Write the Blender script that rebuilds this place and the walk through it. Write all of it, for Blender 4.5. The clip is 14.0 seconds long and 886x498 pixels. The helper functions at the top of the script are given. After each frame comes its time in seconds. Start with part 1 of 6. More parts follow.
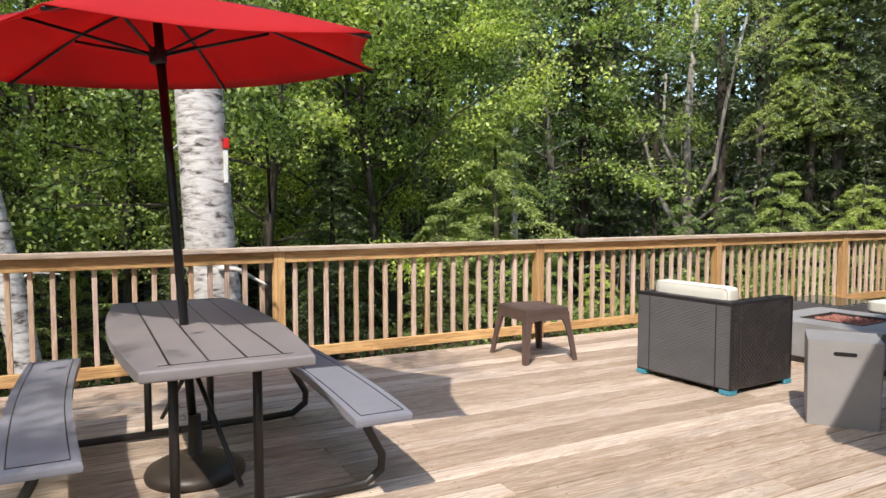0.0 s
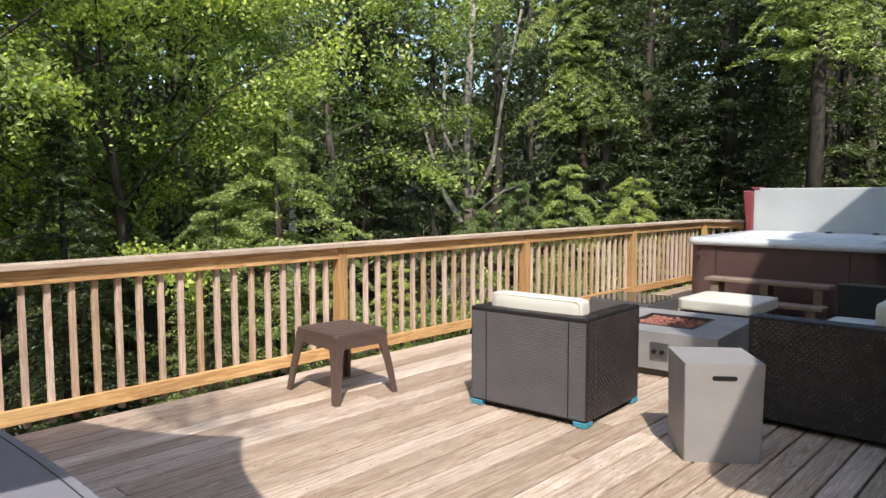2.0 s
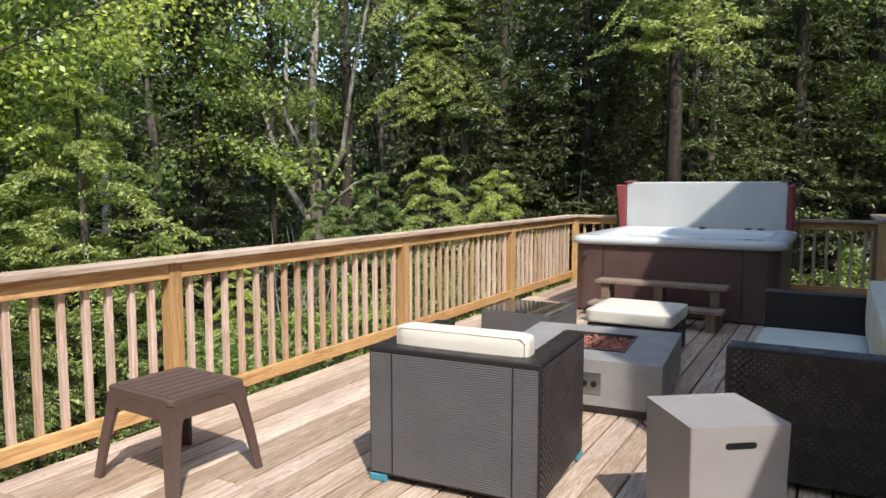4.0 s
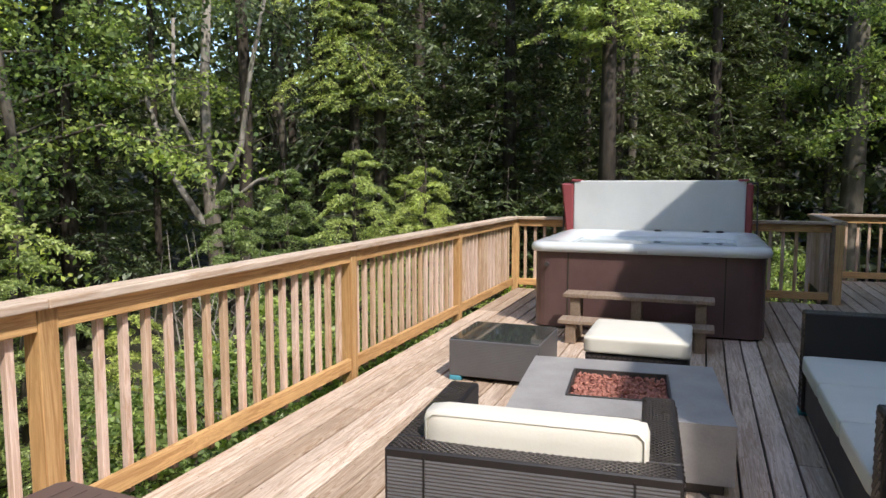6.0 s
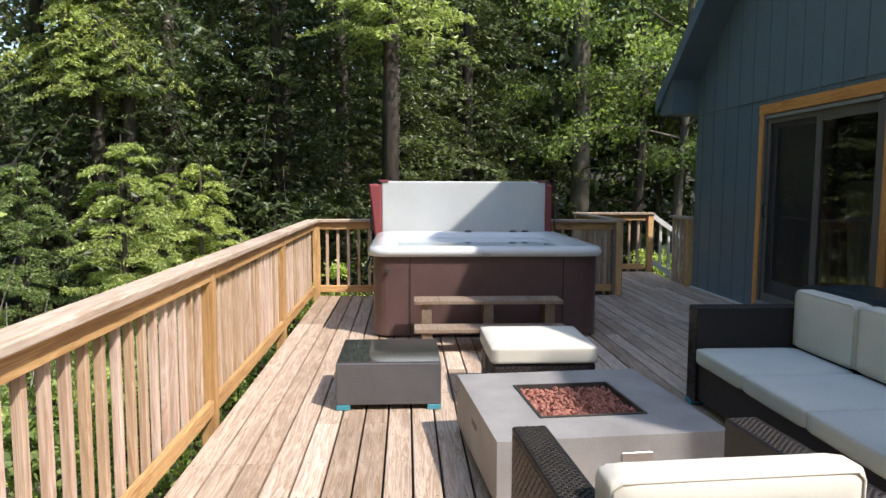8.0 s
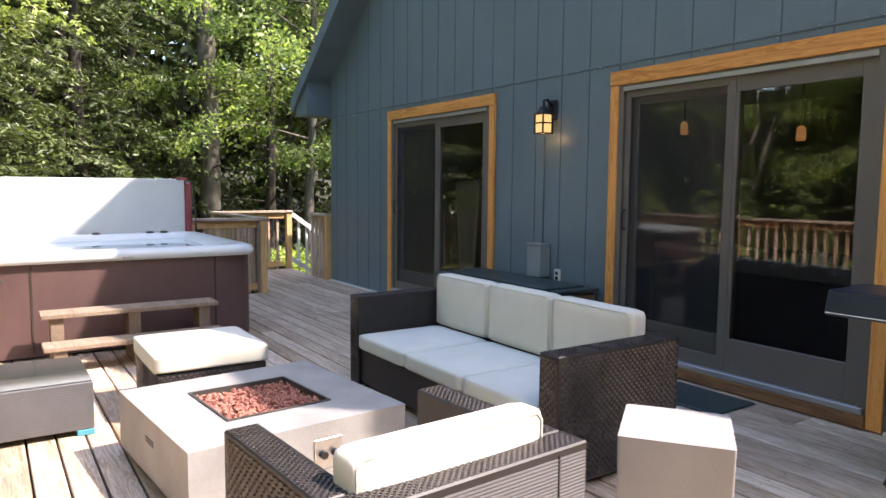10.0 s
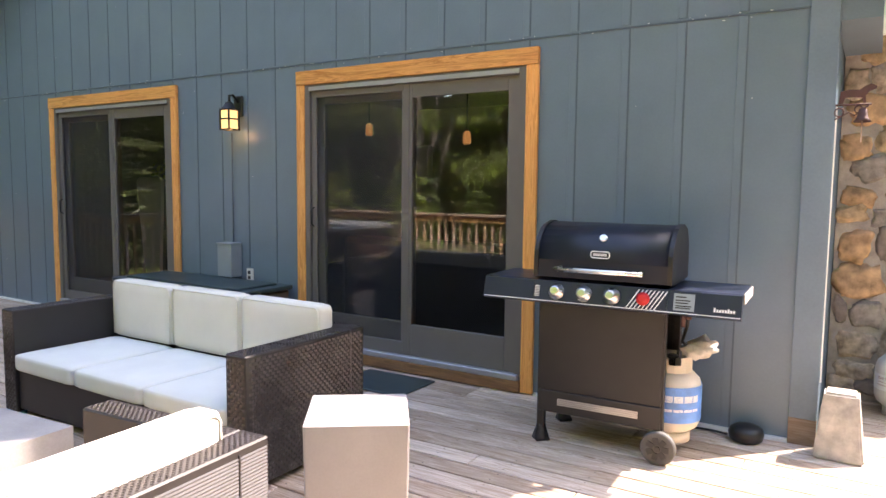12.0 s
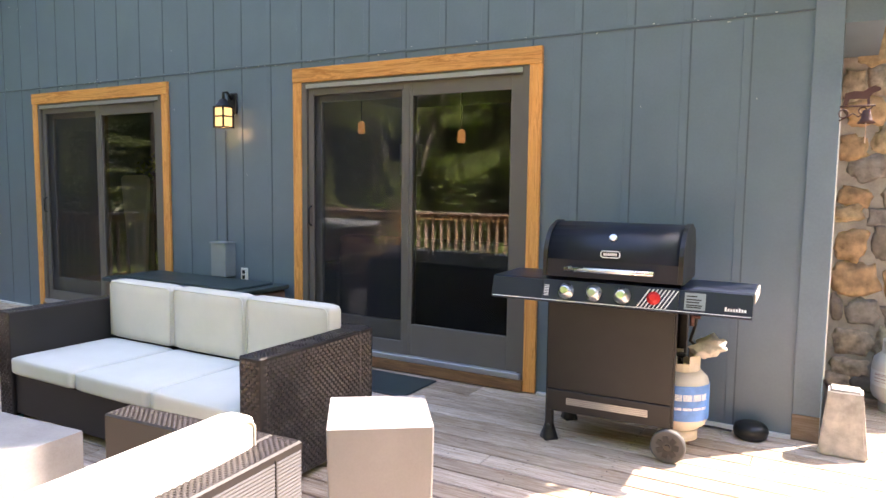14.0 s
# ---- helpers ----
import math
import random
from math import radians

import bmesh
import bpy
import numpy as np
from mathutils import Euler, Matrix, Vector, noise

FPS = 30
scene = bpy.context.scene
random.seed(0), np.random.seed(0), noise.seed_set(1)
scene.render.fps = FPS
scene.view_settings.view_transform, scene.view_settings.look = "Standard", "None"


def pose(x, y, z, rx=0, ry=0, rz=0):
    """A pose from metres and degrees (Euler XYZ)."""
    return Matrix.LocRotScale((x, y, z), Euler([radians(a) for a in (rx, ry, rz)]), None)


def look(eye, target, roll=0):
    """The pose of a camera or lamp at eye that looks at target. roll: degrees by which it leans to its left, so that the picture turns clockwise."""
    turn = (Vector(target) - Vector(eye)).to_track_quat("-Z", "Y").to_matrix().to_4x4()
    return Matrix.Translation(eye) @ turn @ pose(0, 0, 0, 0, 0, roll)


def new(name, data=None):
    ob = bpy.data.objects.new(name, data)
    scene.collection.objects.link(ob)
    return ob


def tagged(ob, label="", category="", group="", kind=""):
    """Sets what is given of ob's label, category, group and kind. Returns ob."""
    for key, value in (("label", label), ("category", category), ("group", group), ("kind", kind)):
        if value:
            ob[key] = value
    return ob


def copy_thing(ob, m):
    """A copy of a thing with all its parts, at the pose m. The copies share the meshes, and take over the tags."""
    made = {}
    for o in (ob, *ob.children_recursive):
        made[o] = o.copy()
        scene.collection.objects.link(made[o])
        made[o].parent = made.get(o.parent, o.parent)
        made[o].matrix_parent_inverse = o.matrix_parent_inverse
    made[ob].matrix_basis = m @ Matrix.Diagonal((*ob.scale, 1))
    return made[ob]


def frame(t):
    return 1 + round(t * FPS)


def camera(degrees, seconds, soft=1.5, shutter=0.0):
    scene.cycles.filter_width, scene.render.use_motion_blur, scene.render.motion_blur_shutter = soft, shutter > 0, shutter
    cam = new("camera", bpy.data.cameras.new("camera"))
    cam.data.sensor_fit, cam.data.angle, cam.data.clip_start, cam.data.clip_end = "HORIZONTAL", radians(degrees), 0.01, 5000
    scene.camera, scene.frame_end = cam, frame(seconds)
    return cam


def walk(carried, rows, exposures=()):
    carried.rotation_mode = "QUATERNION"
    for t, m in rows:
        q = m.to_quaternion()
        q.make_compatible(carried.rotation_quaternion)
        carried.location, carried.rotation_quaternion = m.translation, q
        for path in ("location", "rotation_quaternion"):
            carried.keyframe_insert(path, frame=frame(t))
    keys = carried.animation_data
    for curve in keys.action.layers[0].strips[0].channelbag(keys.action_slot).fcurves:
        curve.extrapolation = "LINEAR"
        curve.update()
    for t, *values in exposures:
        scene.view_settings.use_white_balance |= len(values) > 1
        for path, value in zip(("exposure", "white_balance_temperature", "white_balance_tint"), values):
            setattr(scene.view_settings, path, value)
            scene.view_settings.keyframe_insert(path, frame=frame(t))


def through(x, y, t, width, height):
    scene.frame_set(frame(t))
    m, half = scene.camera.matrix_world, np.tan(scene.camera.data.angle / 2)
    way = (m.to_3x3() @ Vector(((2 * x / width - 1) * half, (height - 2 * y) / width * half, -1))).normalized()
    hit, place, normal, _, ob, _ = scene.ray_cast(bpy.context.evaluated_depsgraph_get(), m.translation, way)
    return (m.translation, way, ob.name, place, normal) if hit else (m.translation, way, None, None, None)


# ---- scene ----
cam = camera(65.3, 14.0)
PATH = [
    (0, (-6.659, -5.659, 1.328), (-5.728, -3.892, 1.203), 0.0),
    (0.5, (-6.583, -5.348, 1.352), (-5.475, -3.688, 1.213), 0.1),
    (1, (-6.443, -5.057, 1.367), (-5.195, -3.501, 1.218), -0.1),
    (1.5, (-6.308, -4.776, 1.373), (-4.956, -3.31, 1.219), 0.1),
    (2, (-6.158, -4.506, 1.38), (-4.705, -3.14, 1.225), -0.1),
    (2.5, (-5.965, -4.246, 1.364), (-4.419, -2.987, 1.209), -0.1),
    (3, (-5.759, -4.004, 1.372), (-4.136, -2.847, 1.213), -0.3),
    (3.2, (-5.685, -3.895, 1.377), (-4.033, -2.78, 1.213), -0.3),
    (5.5, (-4.739, -2.661, 1.445), (-2.914, -1.865, 1.258), 0.2),
    (6, (-4.552, -2.415, 1.439), (-2.688, -1.715, 1.25), 0.0),
    (6.5, (-4.42, -2.152, 1.44), (-2.523, -1.548, 1.252), 0.3),
    (7, (-4.325, -1.698, 1.456), (-2.374, -1.299, 1.267), 0.3),
    (9.5, (-4.096, -0.96, 1.404), (-2.306, -1.833, 1.224), 0.4),
    (10, (-4.124, -0.905, 1.413), (-2.465, -2.006, 1.233), 0.5),
    (10.5, (-4.15, -0.915, 1.414), (-2.642, -2.216, 1.238), 0.5),
    (11, (-4.183, -0.914, 1.411), (-2.846, -2.39, 1.235), 0.6),
    (11.5, (-4.213, -0.93, 1.417), (-3.033, -2.536, 1.239), 0.6),
    (12, (-4.215, -0.932, 1.417), (-3.159, -2.621, 1.238), 0.6),
    (12.5, (-4.201, -0.917, 1.42), (-3.209, -2.645, 1.241), 0.6),
    (13, (-4.177, -0.908, 1.429), (-3.202, -2.645, 1.247), 0.6),
    (13.5, (-4.128, -0.892, 1.434), (-3.161, -2.633, 1.249), 0.7),
    (14, (-4.051, -0.854, 1.425), (-3.054, -2.578, 1.24), 0.7),
]
walk(cam, [(t, look(eye, target, roll)) for t, eye, target, roll in PATH],
     exposures=((0.0, 1.04, 6450, 11), (6.5, 1.02, 6450, 13), (9.5, 1.95, 6700, 17), (11.0, 2.85, 7150, 23), (14.0, 3.05, 7250, 22)))
# ---- world, sun, exposure ----
SUN_TO = Vector((-0.56, -0.595, 1.0)).normalized()
world = bpy.data.worlds.new("world")
scene.world = world
world.use_nodes = True
wn = world.node_tree.nodes
sky = wn.new("ShaderNodeTexSky")
sky.sky_type, sky.sun_disc = "NISHITA", False
sky.sun_elevation = math.asin(SUN_TO.z)
sky.sun_rotation = math.atan2(SUN_TO.x, SUN_TO.y)
world.node_tree.links.new(sky.outputs[0], wn["Background"].inputs[0])
wn["Background"].inputs[1].default_value = 0.15
sun_data = bpy.data.lights.new("sun", "SUN")
sun_data.energy, sun_data.angle, sun_data.color = 2.4, radians(0.6), (1.0, 0.95, 0.87)
sun = new("sun", sun_data)
sun.matrix_world = look((0, 0, 30), tuple(Vector((0, 0, 30)) - SUN_TO))

# ---- materials ----
class Mat:
    """A small builder of node materials."""

    def __init__(self, name, rough=0.6, metal=0.0, spec=0.5):
        self.m = bpy.data.materials.new(name)
        self.m.use_nodes = True
        self.t = self.m.node_tree
        self.b = self.t.nodes["Principled BSDF"]
        self.b.inputs["Roughness"].default_value = rough
        self.b.inputs["Metallic"].default_value = metal
        self.b.inputs["Specular IOR Level"].default_value = spec

    def node(self, kind, **values):
        n = self.t.nodes.new(kind)
        for k, v in values.items():
            n.inputs[k.replace("_", " ")].default_value = v
        return n

    def link(self, a, b):
        self.t.links.new(a, b)

    def coords(self, scale=(1, 1, 1), shift=True):
        tc = self.node("ShaderNodeTexCoord")
        mp = self.node("ShaderNodeMapping", Scale=scale)
        self.link(tc.outputs["Object"], mp.inputs[0])
        if shift:
            oi = self.node("ShaderNodeObjectInfo")
            mul = self.node("ShaderNodeVectorMath")
            mul.operation = "SCALE"
            mul.inputs[0].default_value = (37.0, 53.0, 91.0)
            self.link(oi.outputs["Random"], mul.inputs["Scale"])
            self.link(mul.outputs[0], mp.inputs["Location"])
        return mp.outputs[0]

    def noise(self, vec, scale, detail=4.0, rough=0.55, distort=0.0):
        n = self.node("ShaderNodeTexNoise", Scale=scale, Detail=detail, Roughness=rough, Distortion=distort)
        self.link(vec, n.inputs["Vector"])
        return n.outputs["Fac"]

    def ramp(self, fac, *stops):
        r = self.node("ShaderNodeValToRGB")
        e = r.color_ramp.elements
        while len(e) < len(stops):
            e.new(0.5)
        for el, (p, c) in zip(e, stops):
            el.position = p
            el.color = (*c, 1) if len(c) == 3 else c
        self.link(fac, r.inputs[0])
        return r.outputs[0]

    def mix(self, fac, a, b, how="MIX"):
        n = self.node("ShaderNodeMix")
        n.data_type, n.blend_type = "RGBA", how
        for v, s in ((fac, n.inputs[0]), (a, n.inputs[6]), (b, n.inputs[7])):
            if isinstance(v, (int, float)):
                s.default_value = v
            elif isinstance(v, tuple):
                s.default_value = (*v, 1)
            else:
                self.link(v, s)
        return n.outputs[2]

    def color(self, v):
        if isinstance(v, tuple):
            self.b.inputs["Base Color"].default_value = (*v, 1)
        else:
            self.link(v, self.b.inputs["Base Color"])
        return self

    def bump(self, height, strength=0.3, distance=0.005):
        n = self.node("ShaderNodeBump", Strength=strength, Distance=distance)
        self.link(height, n.inputs["Height"])
        self.link(n.outputs[0], self.b.inputs["Normal"])
        return self

    def rough(self, fac, lo, hi):
        n = self.node("ShaderNodeMapRange")
        n.inputs[3].default_value, n.inputs[4].default_value = lo, hi
        self.link(fac, n.inputs[0])
        self.link(n.outputs[0], self.b.inputs["Roughness"])
        return self


def plain(name, c, rough=0.6, metal=0.0, vary=0.15, scale=6.0, bump=0.08, spec=0.5):
    """A surface of nearly one colour, with soft mottling and a fine relief."""
    m = Mat(name, rough, metal, spec)
    v = m.coords()
    n = m.noise(v, scale, 6)
    f = m.noise(v, scale * 25, 3)
    lo = tuple(x * (1 - vary) for x in c)
    hi = tuple(min(1, x * (1 + vary)) for x in c)
    m.color(m.mix(0.25, m.ramp(n, (0.3, lo), (0.7, hi)), m.ramp(f, (0.3, lo), (0.7, hi))))
    m.rough(n, max(0.02, rough - 0.07), min(1, rough + 0.07))
    if bump:
        m.bump(f, bump, 0.002)
    return m.m


def timber(name, pale, dark, streak, grain=1.0, wear=0.4, rough=0.75, axis=0, tint=None, tones=None):
    """Sawn timber whose grain runs along the local axis: streaks, growth lines, blotches and each board's own tone."""
    m = Mat(name, rough, 0, 0.3)
    s = [9.0, 9.0, 9.0]
    s[axis] = 0.55
    v = m.coords(tuple(s))
    a = m.noise(v, 1.6 * grain, 6, 0.6, 1.6)
    b = m.noise(v, 9 * grain, 5, 0.65, 0.4)
    v2 = m.coords((1.4, 5, 5) if axis == 0 else (5, 5, 1.4))
    blot = m.noise(v2, 1.3, 5, 0.6)
    base = m.ramp(a, (0.32, dark), (0.48, pale), (0.56, streak), (0.66, pale))
    ring = m.node("ShaderNodeMath")
    ring.operation = "MULTIPLY"
    ring.inputs[1].default_value = 16.0
    m.link(a, ring.inputs[0])
    saw = m.node("ShaderNodeMath")
    saw.operation = "PINGPONG"
    saw.inputs[1].default_value = 1.0
    m.link(ring.outputs[0], saw.inputs[0])
    base = m.mix(m.ramp(saw.outputs[0], (0.55, (0, 0, 0)), (0.95, (0.55, 0.55, 0.55))), base, streak)
    base = m.mix(m.ramp(b, (0.35, (1, 1, 1)), (0.6, (0, 0, 0))), base, dark)if grain > 5 else m.mix(0.35, base, m.ramp(b, (0.3, dark), (0.65, pale)))
    base = m.mix(m.ramp(blot, (0.45, (0, 0, 0)), (0.7, (wear, wear, wear))), base, tint or tuple(x * 0.5 for x in dark))
    oi = m.node("ShaderNodeObjectInfo")
    tone = m.ramp(oi.outputs["Random"], *(tones or ((0.0, (0.78, 0.75, 0.72)), (0.5, (0.95, 0.93, 0.91)), (1.0, (1.12, 1.1, 1.08)))))
    m.color(m.mix(1.0, base, tone, "MULTIPLY"))
    m.bump(b, 0.35, 0.003)
    m.rough(a, rough - 0.1, rough + 0.1)
    return m.m


DECK = timber("weathered_decking", (0.72, 0.61, 0.51), (0.27, 0.19, 0.135), (0.36, 0.235, 0.15), 1.3, 0.5, 0.8, 0, (0.30, 0.235, 0.18), ((0.0, (0.74, 0.68, 0.61)), (0.35, (0.88, 0.83, 0.77)), (0.7, (1.0, 0.97, 0.94)), (0.84, (1.04, 1.02, 1.0)), (0.9, (1.2, 1.19, 1.17))))
PINE = timber("golden_pine_upright", (0.80, 0.53, 0.25), (0.55, 0.32, 0.13), (0.42, 0.21, 0.08), 1.0, 0.3, 0.65, 2)
PINE_X = timber("golden_pine_along", (0.80, 0.52, 0.24), (0.55, 0.32, 0.13), (0.42, 0.21, 0.08), 1.0, 0.35, 0.65, 0)
CAPW = timber("weathered_cap_rail", (0.66, 0.56, 0.46), (0.38, 0.28, 0.21), (0.42, 0.28, 0.18), 1.0, 0.4, 0.8, 0)
BALW = timber("weathered_baluster", (0.78, 0.65, 0.56), (0.52, 0.39, 0.30), (0.48, 0.31, 0.2), 1.0, 0.3, 0.8, 2, None, ((0.0, (0.80, 0.68, 0.52)), (0.3, (0.92, 0.84, 0.74)), (0.6, (0.98, 0.92, 0.9)), (1.0, (1.12, 1.06, 1.05))))
GREYW = timber("grey_old_wood", (0.34, 0.27, 0.21), (0.2, 0.14, 0.1), (0.25, 0.17, 0.11), 1.0, 0.4, 0.85, 0)
CEDAR = timber("oiled_pine_casing", (1.0, 0.51, 0.17), (0.9, 0.39, 0.10), (0.62, 0.22, 0.05), 1.6, 0.15, 0.45, 2)
CEDAR_X = timber("oiled_pine_casing_along", (1.0, 0.51, 0.17), (0.9, 0.39, 0.10), (0.5, 0.16, 0.03), 1.3, 0.15, 0.45, 0)
SILLW = timber("brown_sill_wood", (0.32, 0.17, 0.08), (0.2, 0.10, 0.05), (0.15, 0.075, 0.035), 1.0, 0.3, 0.7, 0)
JOIST = plain("dark_joist_wood", (0.05, 0.04, 0.03), 0.9, 0, 0.3)
SIDING = plain("blue_grey_siding_paint", (0.135, 0.188, 0.230), 0.36, 0, 0.10, 2.5, 0.25)
SIDING_D = plain("dark_groove_paint", (0.085, 0.115, 0.14), 0.6)
SIDE = plain("matt_side_wall_paint", (0.12, 0.17, 0.21), 0.85, 0, 0.1, 2.5, 0.2, 0.1)
TRIMB = plain("blue_grey_trim_paint", (0.145, 0.2, 0.245), 0.5, 0, 0.15, 3)
red = Mat("red_canvas", 0.85)
red.color((0.56, 0.014, 0.018))
rt = red.node("ShaderNodeBsdfTranslucent")
rt.inputs[0].default_value = (0.85, 0.03, 0.03, 1)
rm = red.node("ShaderNodeMixShader")
rm.inputs[0].default_value = 0.4
red.link(red.b.outputs[0], rm.inputs[1])
red.link(rt.outputs[0], rm.inputs[2])
red.link(rm.outputs[0], red.t.nodes["Material Output"].inputs[0])
RED = red.m
BLACKM = plain("black_powder_coat", (0.012, 0.012, 0.013), 0.4, 0, 0.2)
BRONZE = plain("bronze_resin", (0.06, 0.045, 0.035), 0.45, 0.3, 0.3)
TAUPE = plain("taupe_table_plastic", (0.25, 0.225, 0.225), 0.5, 0, 0.1, 5, 0.15)
SLATE = plain("grey_bench_plastic", (0.25, 0.25, 0.285), 0.5, 0, 0.1, 5, 0.15)
LEGM = plain("grey_brown_steel_tube", (0.05, 0.045, 0.042), 0.42, 0.5, 0.2)
RAG = plain("crumpled_grey_cloth", (0.5, 0.47, 0.43), 0.8, 0, 0.3, 30, 0.5)
STOOLM = plain("brown_resin", (0.11, 0.072, 0.06), 0.45, 0, 0.12, 8)
WHITE = plain("cream_cushion_cloth", (0.68, 0.645, 0.56), 0.9, 0, 0.05, 5, 0.25)
WHITE2 = plain("off_white_cloth", (0.58, 0.595, 0.56), 0.9, 0, 0.05, 5, 0.25)
WICK = plain("dark_brown_wicker", (0.016, 0.013, 0.013), 0.5, 0, 0.25, 6, 0.1)
STRAND = plain("glossy_wicker_strand", (0.062, 0.052, 0.050), 0.27, 0, 0.2, 6, 0.1)
WICKF = plain("dark_grey_wicker", (0.105, 0.102, 0.106), 0.4, 0, 0.12, 5, 0.1)
TURQ = plain("turquoise_foot_pad", (0.06, 0.28, 0.37), 0.6)
CONC = plain("grey_cast_concrete", (0.30, 0.285, 0.275), 0.6, 0, 0.22, 4, 0.2)
CONC2 = plain("taupe_cast_concrete", (0.31, 0.29, 0.28), 0.55, 0, 0.10, 4, 0.15)
STEEL = plain("brushed_steel", (0.55, 0.54, 0.52), 0.3, 0.9, 0.1)
DARKM = plain("dark_tray_metal", (0.10, 0.09, 0.085), 0.5, 0.6, 0.2)
LAVA = plain("red_lava_rock", (0.37, 0.155, 0.115), 0.95, 0, 0.35, 30, 0.6)
TUBW = plain("white_acrylic_shell", (0.64, 0.665, 0.67), 0.18, 0, 0.03, 3, 0.0)
TUBS = plain("mahogany_tub_panel", (0.115, 0.066, 0.062), 0.38, 0, 0.15, 5, 0.15)
COVW = plain("grey_white_cover_vinyl", (0.56, 0.575, 0.565), 0.55, 0, 0.08, 2, 0.1)
COVR = plain("maroon_cover_vinyl", (0.27, 0.06, 0.065), 0.5, 0, 0.15)
GRILLB = plain("black_enamel", (0.012, 0.015, 0.024), 0.34, 0.0, 0.2, 10, 0.03, 0.35)
GRILLP = plain("black_painted_sheet", (0.022, 0.020, 0.019), 0.4, 0.2, 0.2)
GRILLN = plain("navy_panel", (0.018, 0.024, 0.045), 0.32, 0.1, 0.15)
CHROME = plain("chrome", (0.85, 0.84, 0.82), 0.28, 1.0, 0.05, 6, 0)
REDP = plain("red_plastic", (0.6, 0.02, 0.02), 0.35)
TANKC = plain("cream_tank_enamel", (0.62, 0.55, 0.45), 0.4, 0, 0.1)
TANKW = plain("white_tank_enamel", (0.66, 0.63, 0.60), 0.4, 0, 0.12)
LABELB = plain("blue_tank_label", (0.10, 0.26, 0.62), 0.35, 0, 0.5, 7, 0)
WPRINT = plain("white_print", (0.8, 0.8, 0.8), 0.5)
DFRAME = plain("taupe_door_frame", (0.145, 0.13, 0.117), 0.4, 0, 0.06)
DTRACK = plain("grey_aluminium_track", (0.45, 0.45, 0.46), 0.4, 0.6, 0.1)
GREYBOX = plain("grey_electric_box", (0.30, 0.34, 0.36), 0.45, 0.2, 0.1)
LIDBOX = plain("black_green_lid", (0.03, 0.05, 0.055), 0.4, 0, 0.2)
BOXB = plain("brown_deck_box", (0.16, 0.12, 0.1), 0.5, 0, 0.15)
STONE = plain("field_stone", (0.42, 0.34, 0.26), 0.9, 0, 0.7, 18, 1.0)
STONE_B = plain("tan_field_stone", (0.44, 0.33, 0.2), 0.9, 0, 0.6, 16, 1.0)
STONE_C = plain("grey_field_stone", (0.30, 0.27, 0.24), 0.9, 0, 0.6, 16, 1.0)
STONE_O = plain("orange_field_stone", (0.46, 0.30, 0.17), 0.9, 0, 0.6, 14, 1.0)
STONE_D = plain("dark_field_stone", (0.22, 0.19, 0.165), 0.9, 0, 0.5, 14, 1.0)
MORTAR = plain("grey_mortar", (0.36, 0.33, 0.29), 0.95, 0, 0.4, 7, 0.9)
BLOCKM = plain("buff_concrete_block", (0.44, 0.41, 0.36), 0.9, 0, 0.35, 16, 0.9)
TYRE = plain("worn_wheel_plastic", (0.085, 0.08, 0.075), 0.6, 0, 0.25, 20)
BROWNM = plain("rusty_brown_iron", (0.10, 0.05, 0.045), 0.6, 0.4, 0.3)
ROOF = plain("dark_shingle", (0.05, 0.05, 0.055), 0.9, 0, 0.3, 15, 0.5)
ROOMW = plain("room_paint", (0.28, 0.22, 0.17), 0.8)
ROOMF = plain("room_floor", (0.12, 0.07, 0.04), 0.5)
COUCHM = plain("charcoal_couch_cloth", (0.03, 0.032, 0.04), 0.9)
GROUND = plain("leaf_litter", (0.045, 0.04, 0.022), 0.95, 0, 0.6, 3, 0.8)
WHITEP = plain("white_paint", (0.75, 0.74, 0.7), 0.5, 0, 0.08)


def leaf_mat(name, lo, hi, through=0.35):
    m = Mat(name, 0.42, 0, 0.5)
    g = m.node("ShaderNodeNewGeometry")
    oi = m.node("ShaderNodeObjectInfo")
    c = m.ramp(g.outputs["Random Per Island"], (0.0, lo), (0.55, tuple((a + b) / 2 for a, b in zip(lo, hi))), (1.0, hi))
    tone = m.ramp(oi.outputs["Random"], (0.0, (0.55, 0.62, 0.68)), (0.5, (1.0, 1.0, 1.0)), (1.0, (1.5, 1.38, 1.15)))
    c = m.mix(1.0, c, tone, "MULTIPLY")
    m.color(c)
    tr = m.node("ShaderNodeBsdfTranslucent")
    m.link(m.mix(1.0, c, (1.3, 1.4, 0.7), "MULTIPLY"), tr.inputs[0])
    mx = m.node("ShaderNodeMixShader")
    mx.inputs[0].default_value = through
    out = m.t.nodes["Material Output"]
    m.link(m.b.outputs[0], mx.inputs[1])
    m.link(tr.outputs[0], mx.inputs[2])
    m.link(mx.outputs[0], out.inputs[0])
    return m.m


LEAF = leaf_mat("maple_leaf", (0.11, 0.18, 0.06), (0.62, 0.72, 0.24), 0.5)
LEAF2 = leaf_mat("beech_leaf", (0.10, 0.14, 0.08), (0.46, 0.52, 0.27))
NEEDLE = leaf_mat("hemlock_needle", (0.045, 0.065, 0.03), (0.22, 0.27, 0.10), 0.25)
FARLEAF = leaf_mat("far_leaf", (0.04, 0.055, 0.03), (0.29, 0.35, 0.14))


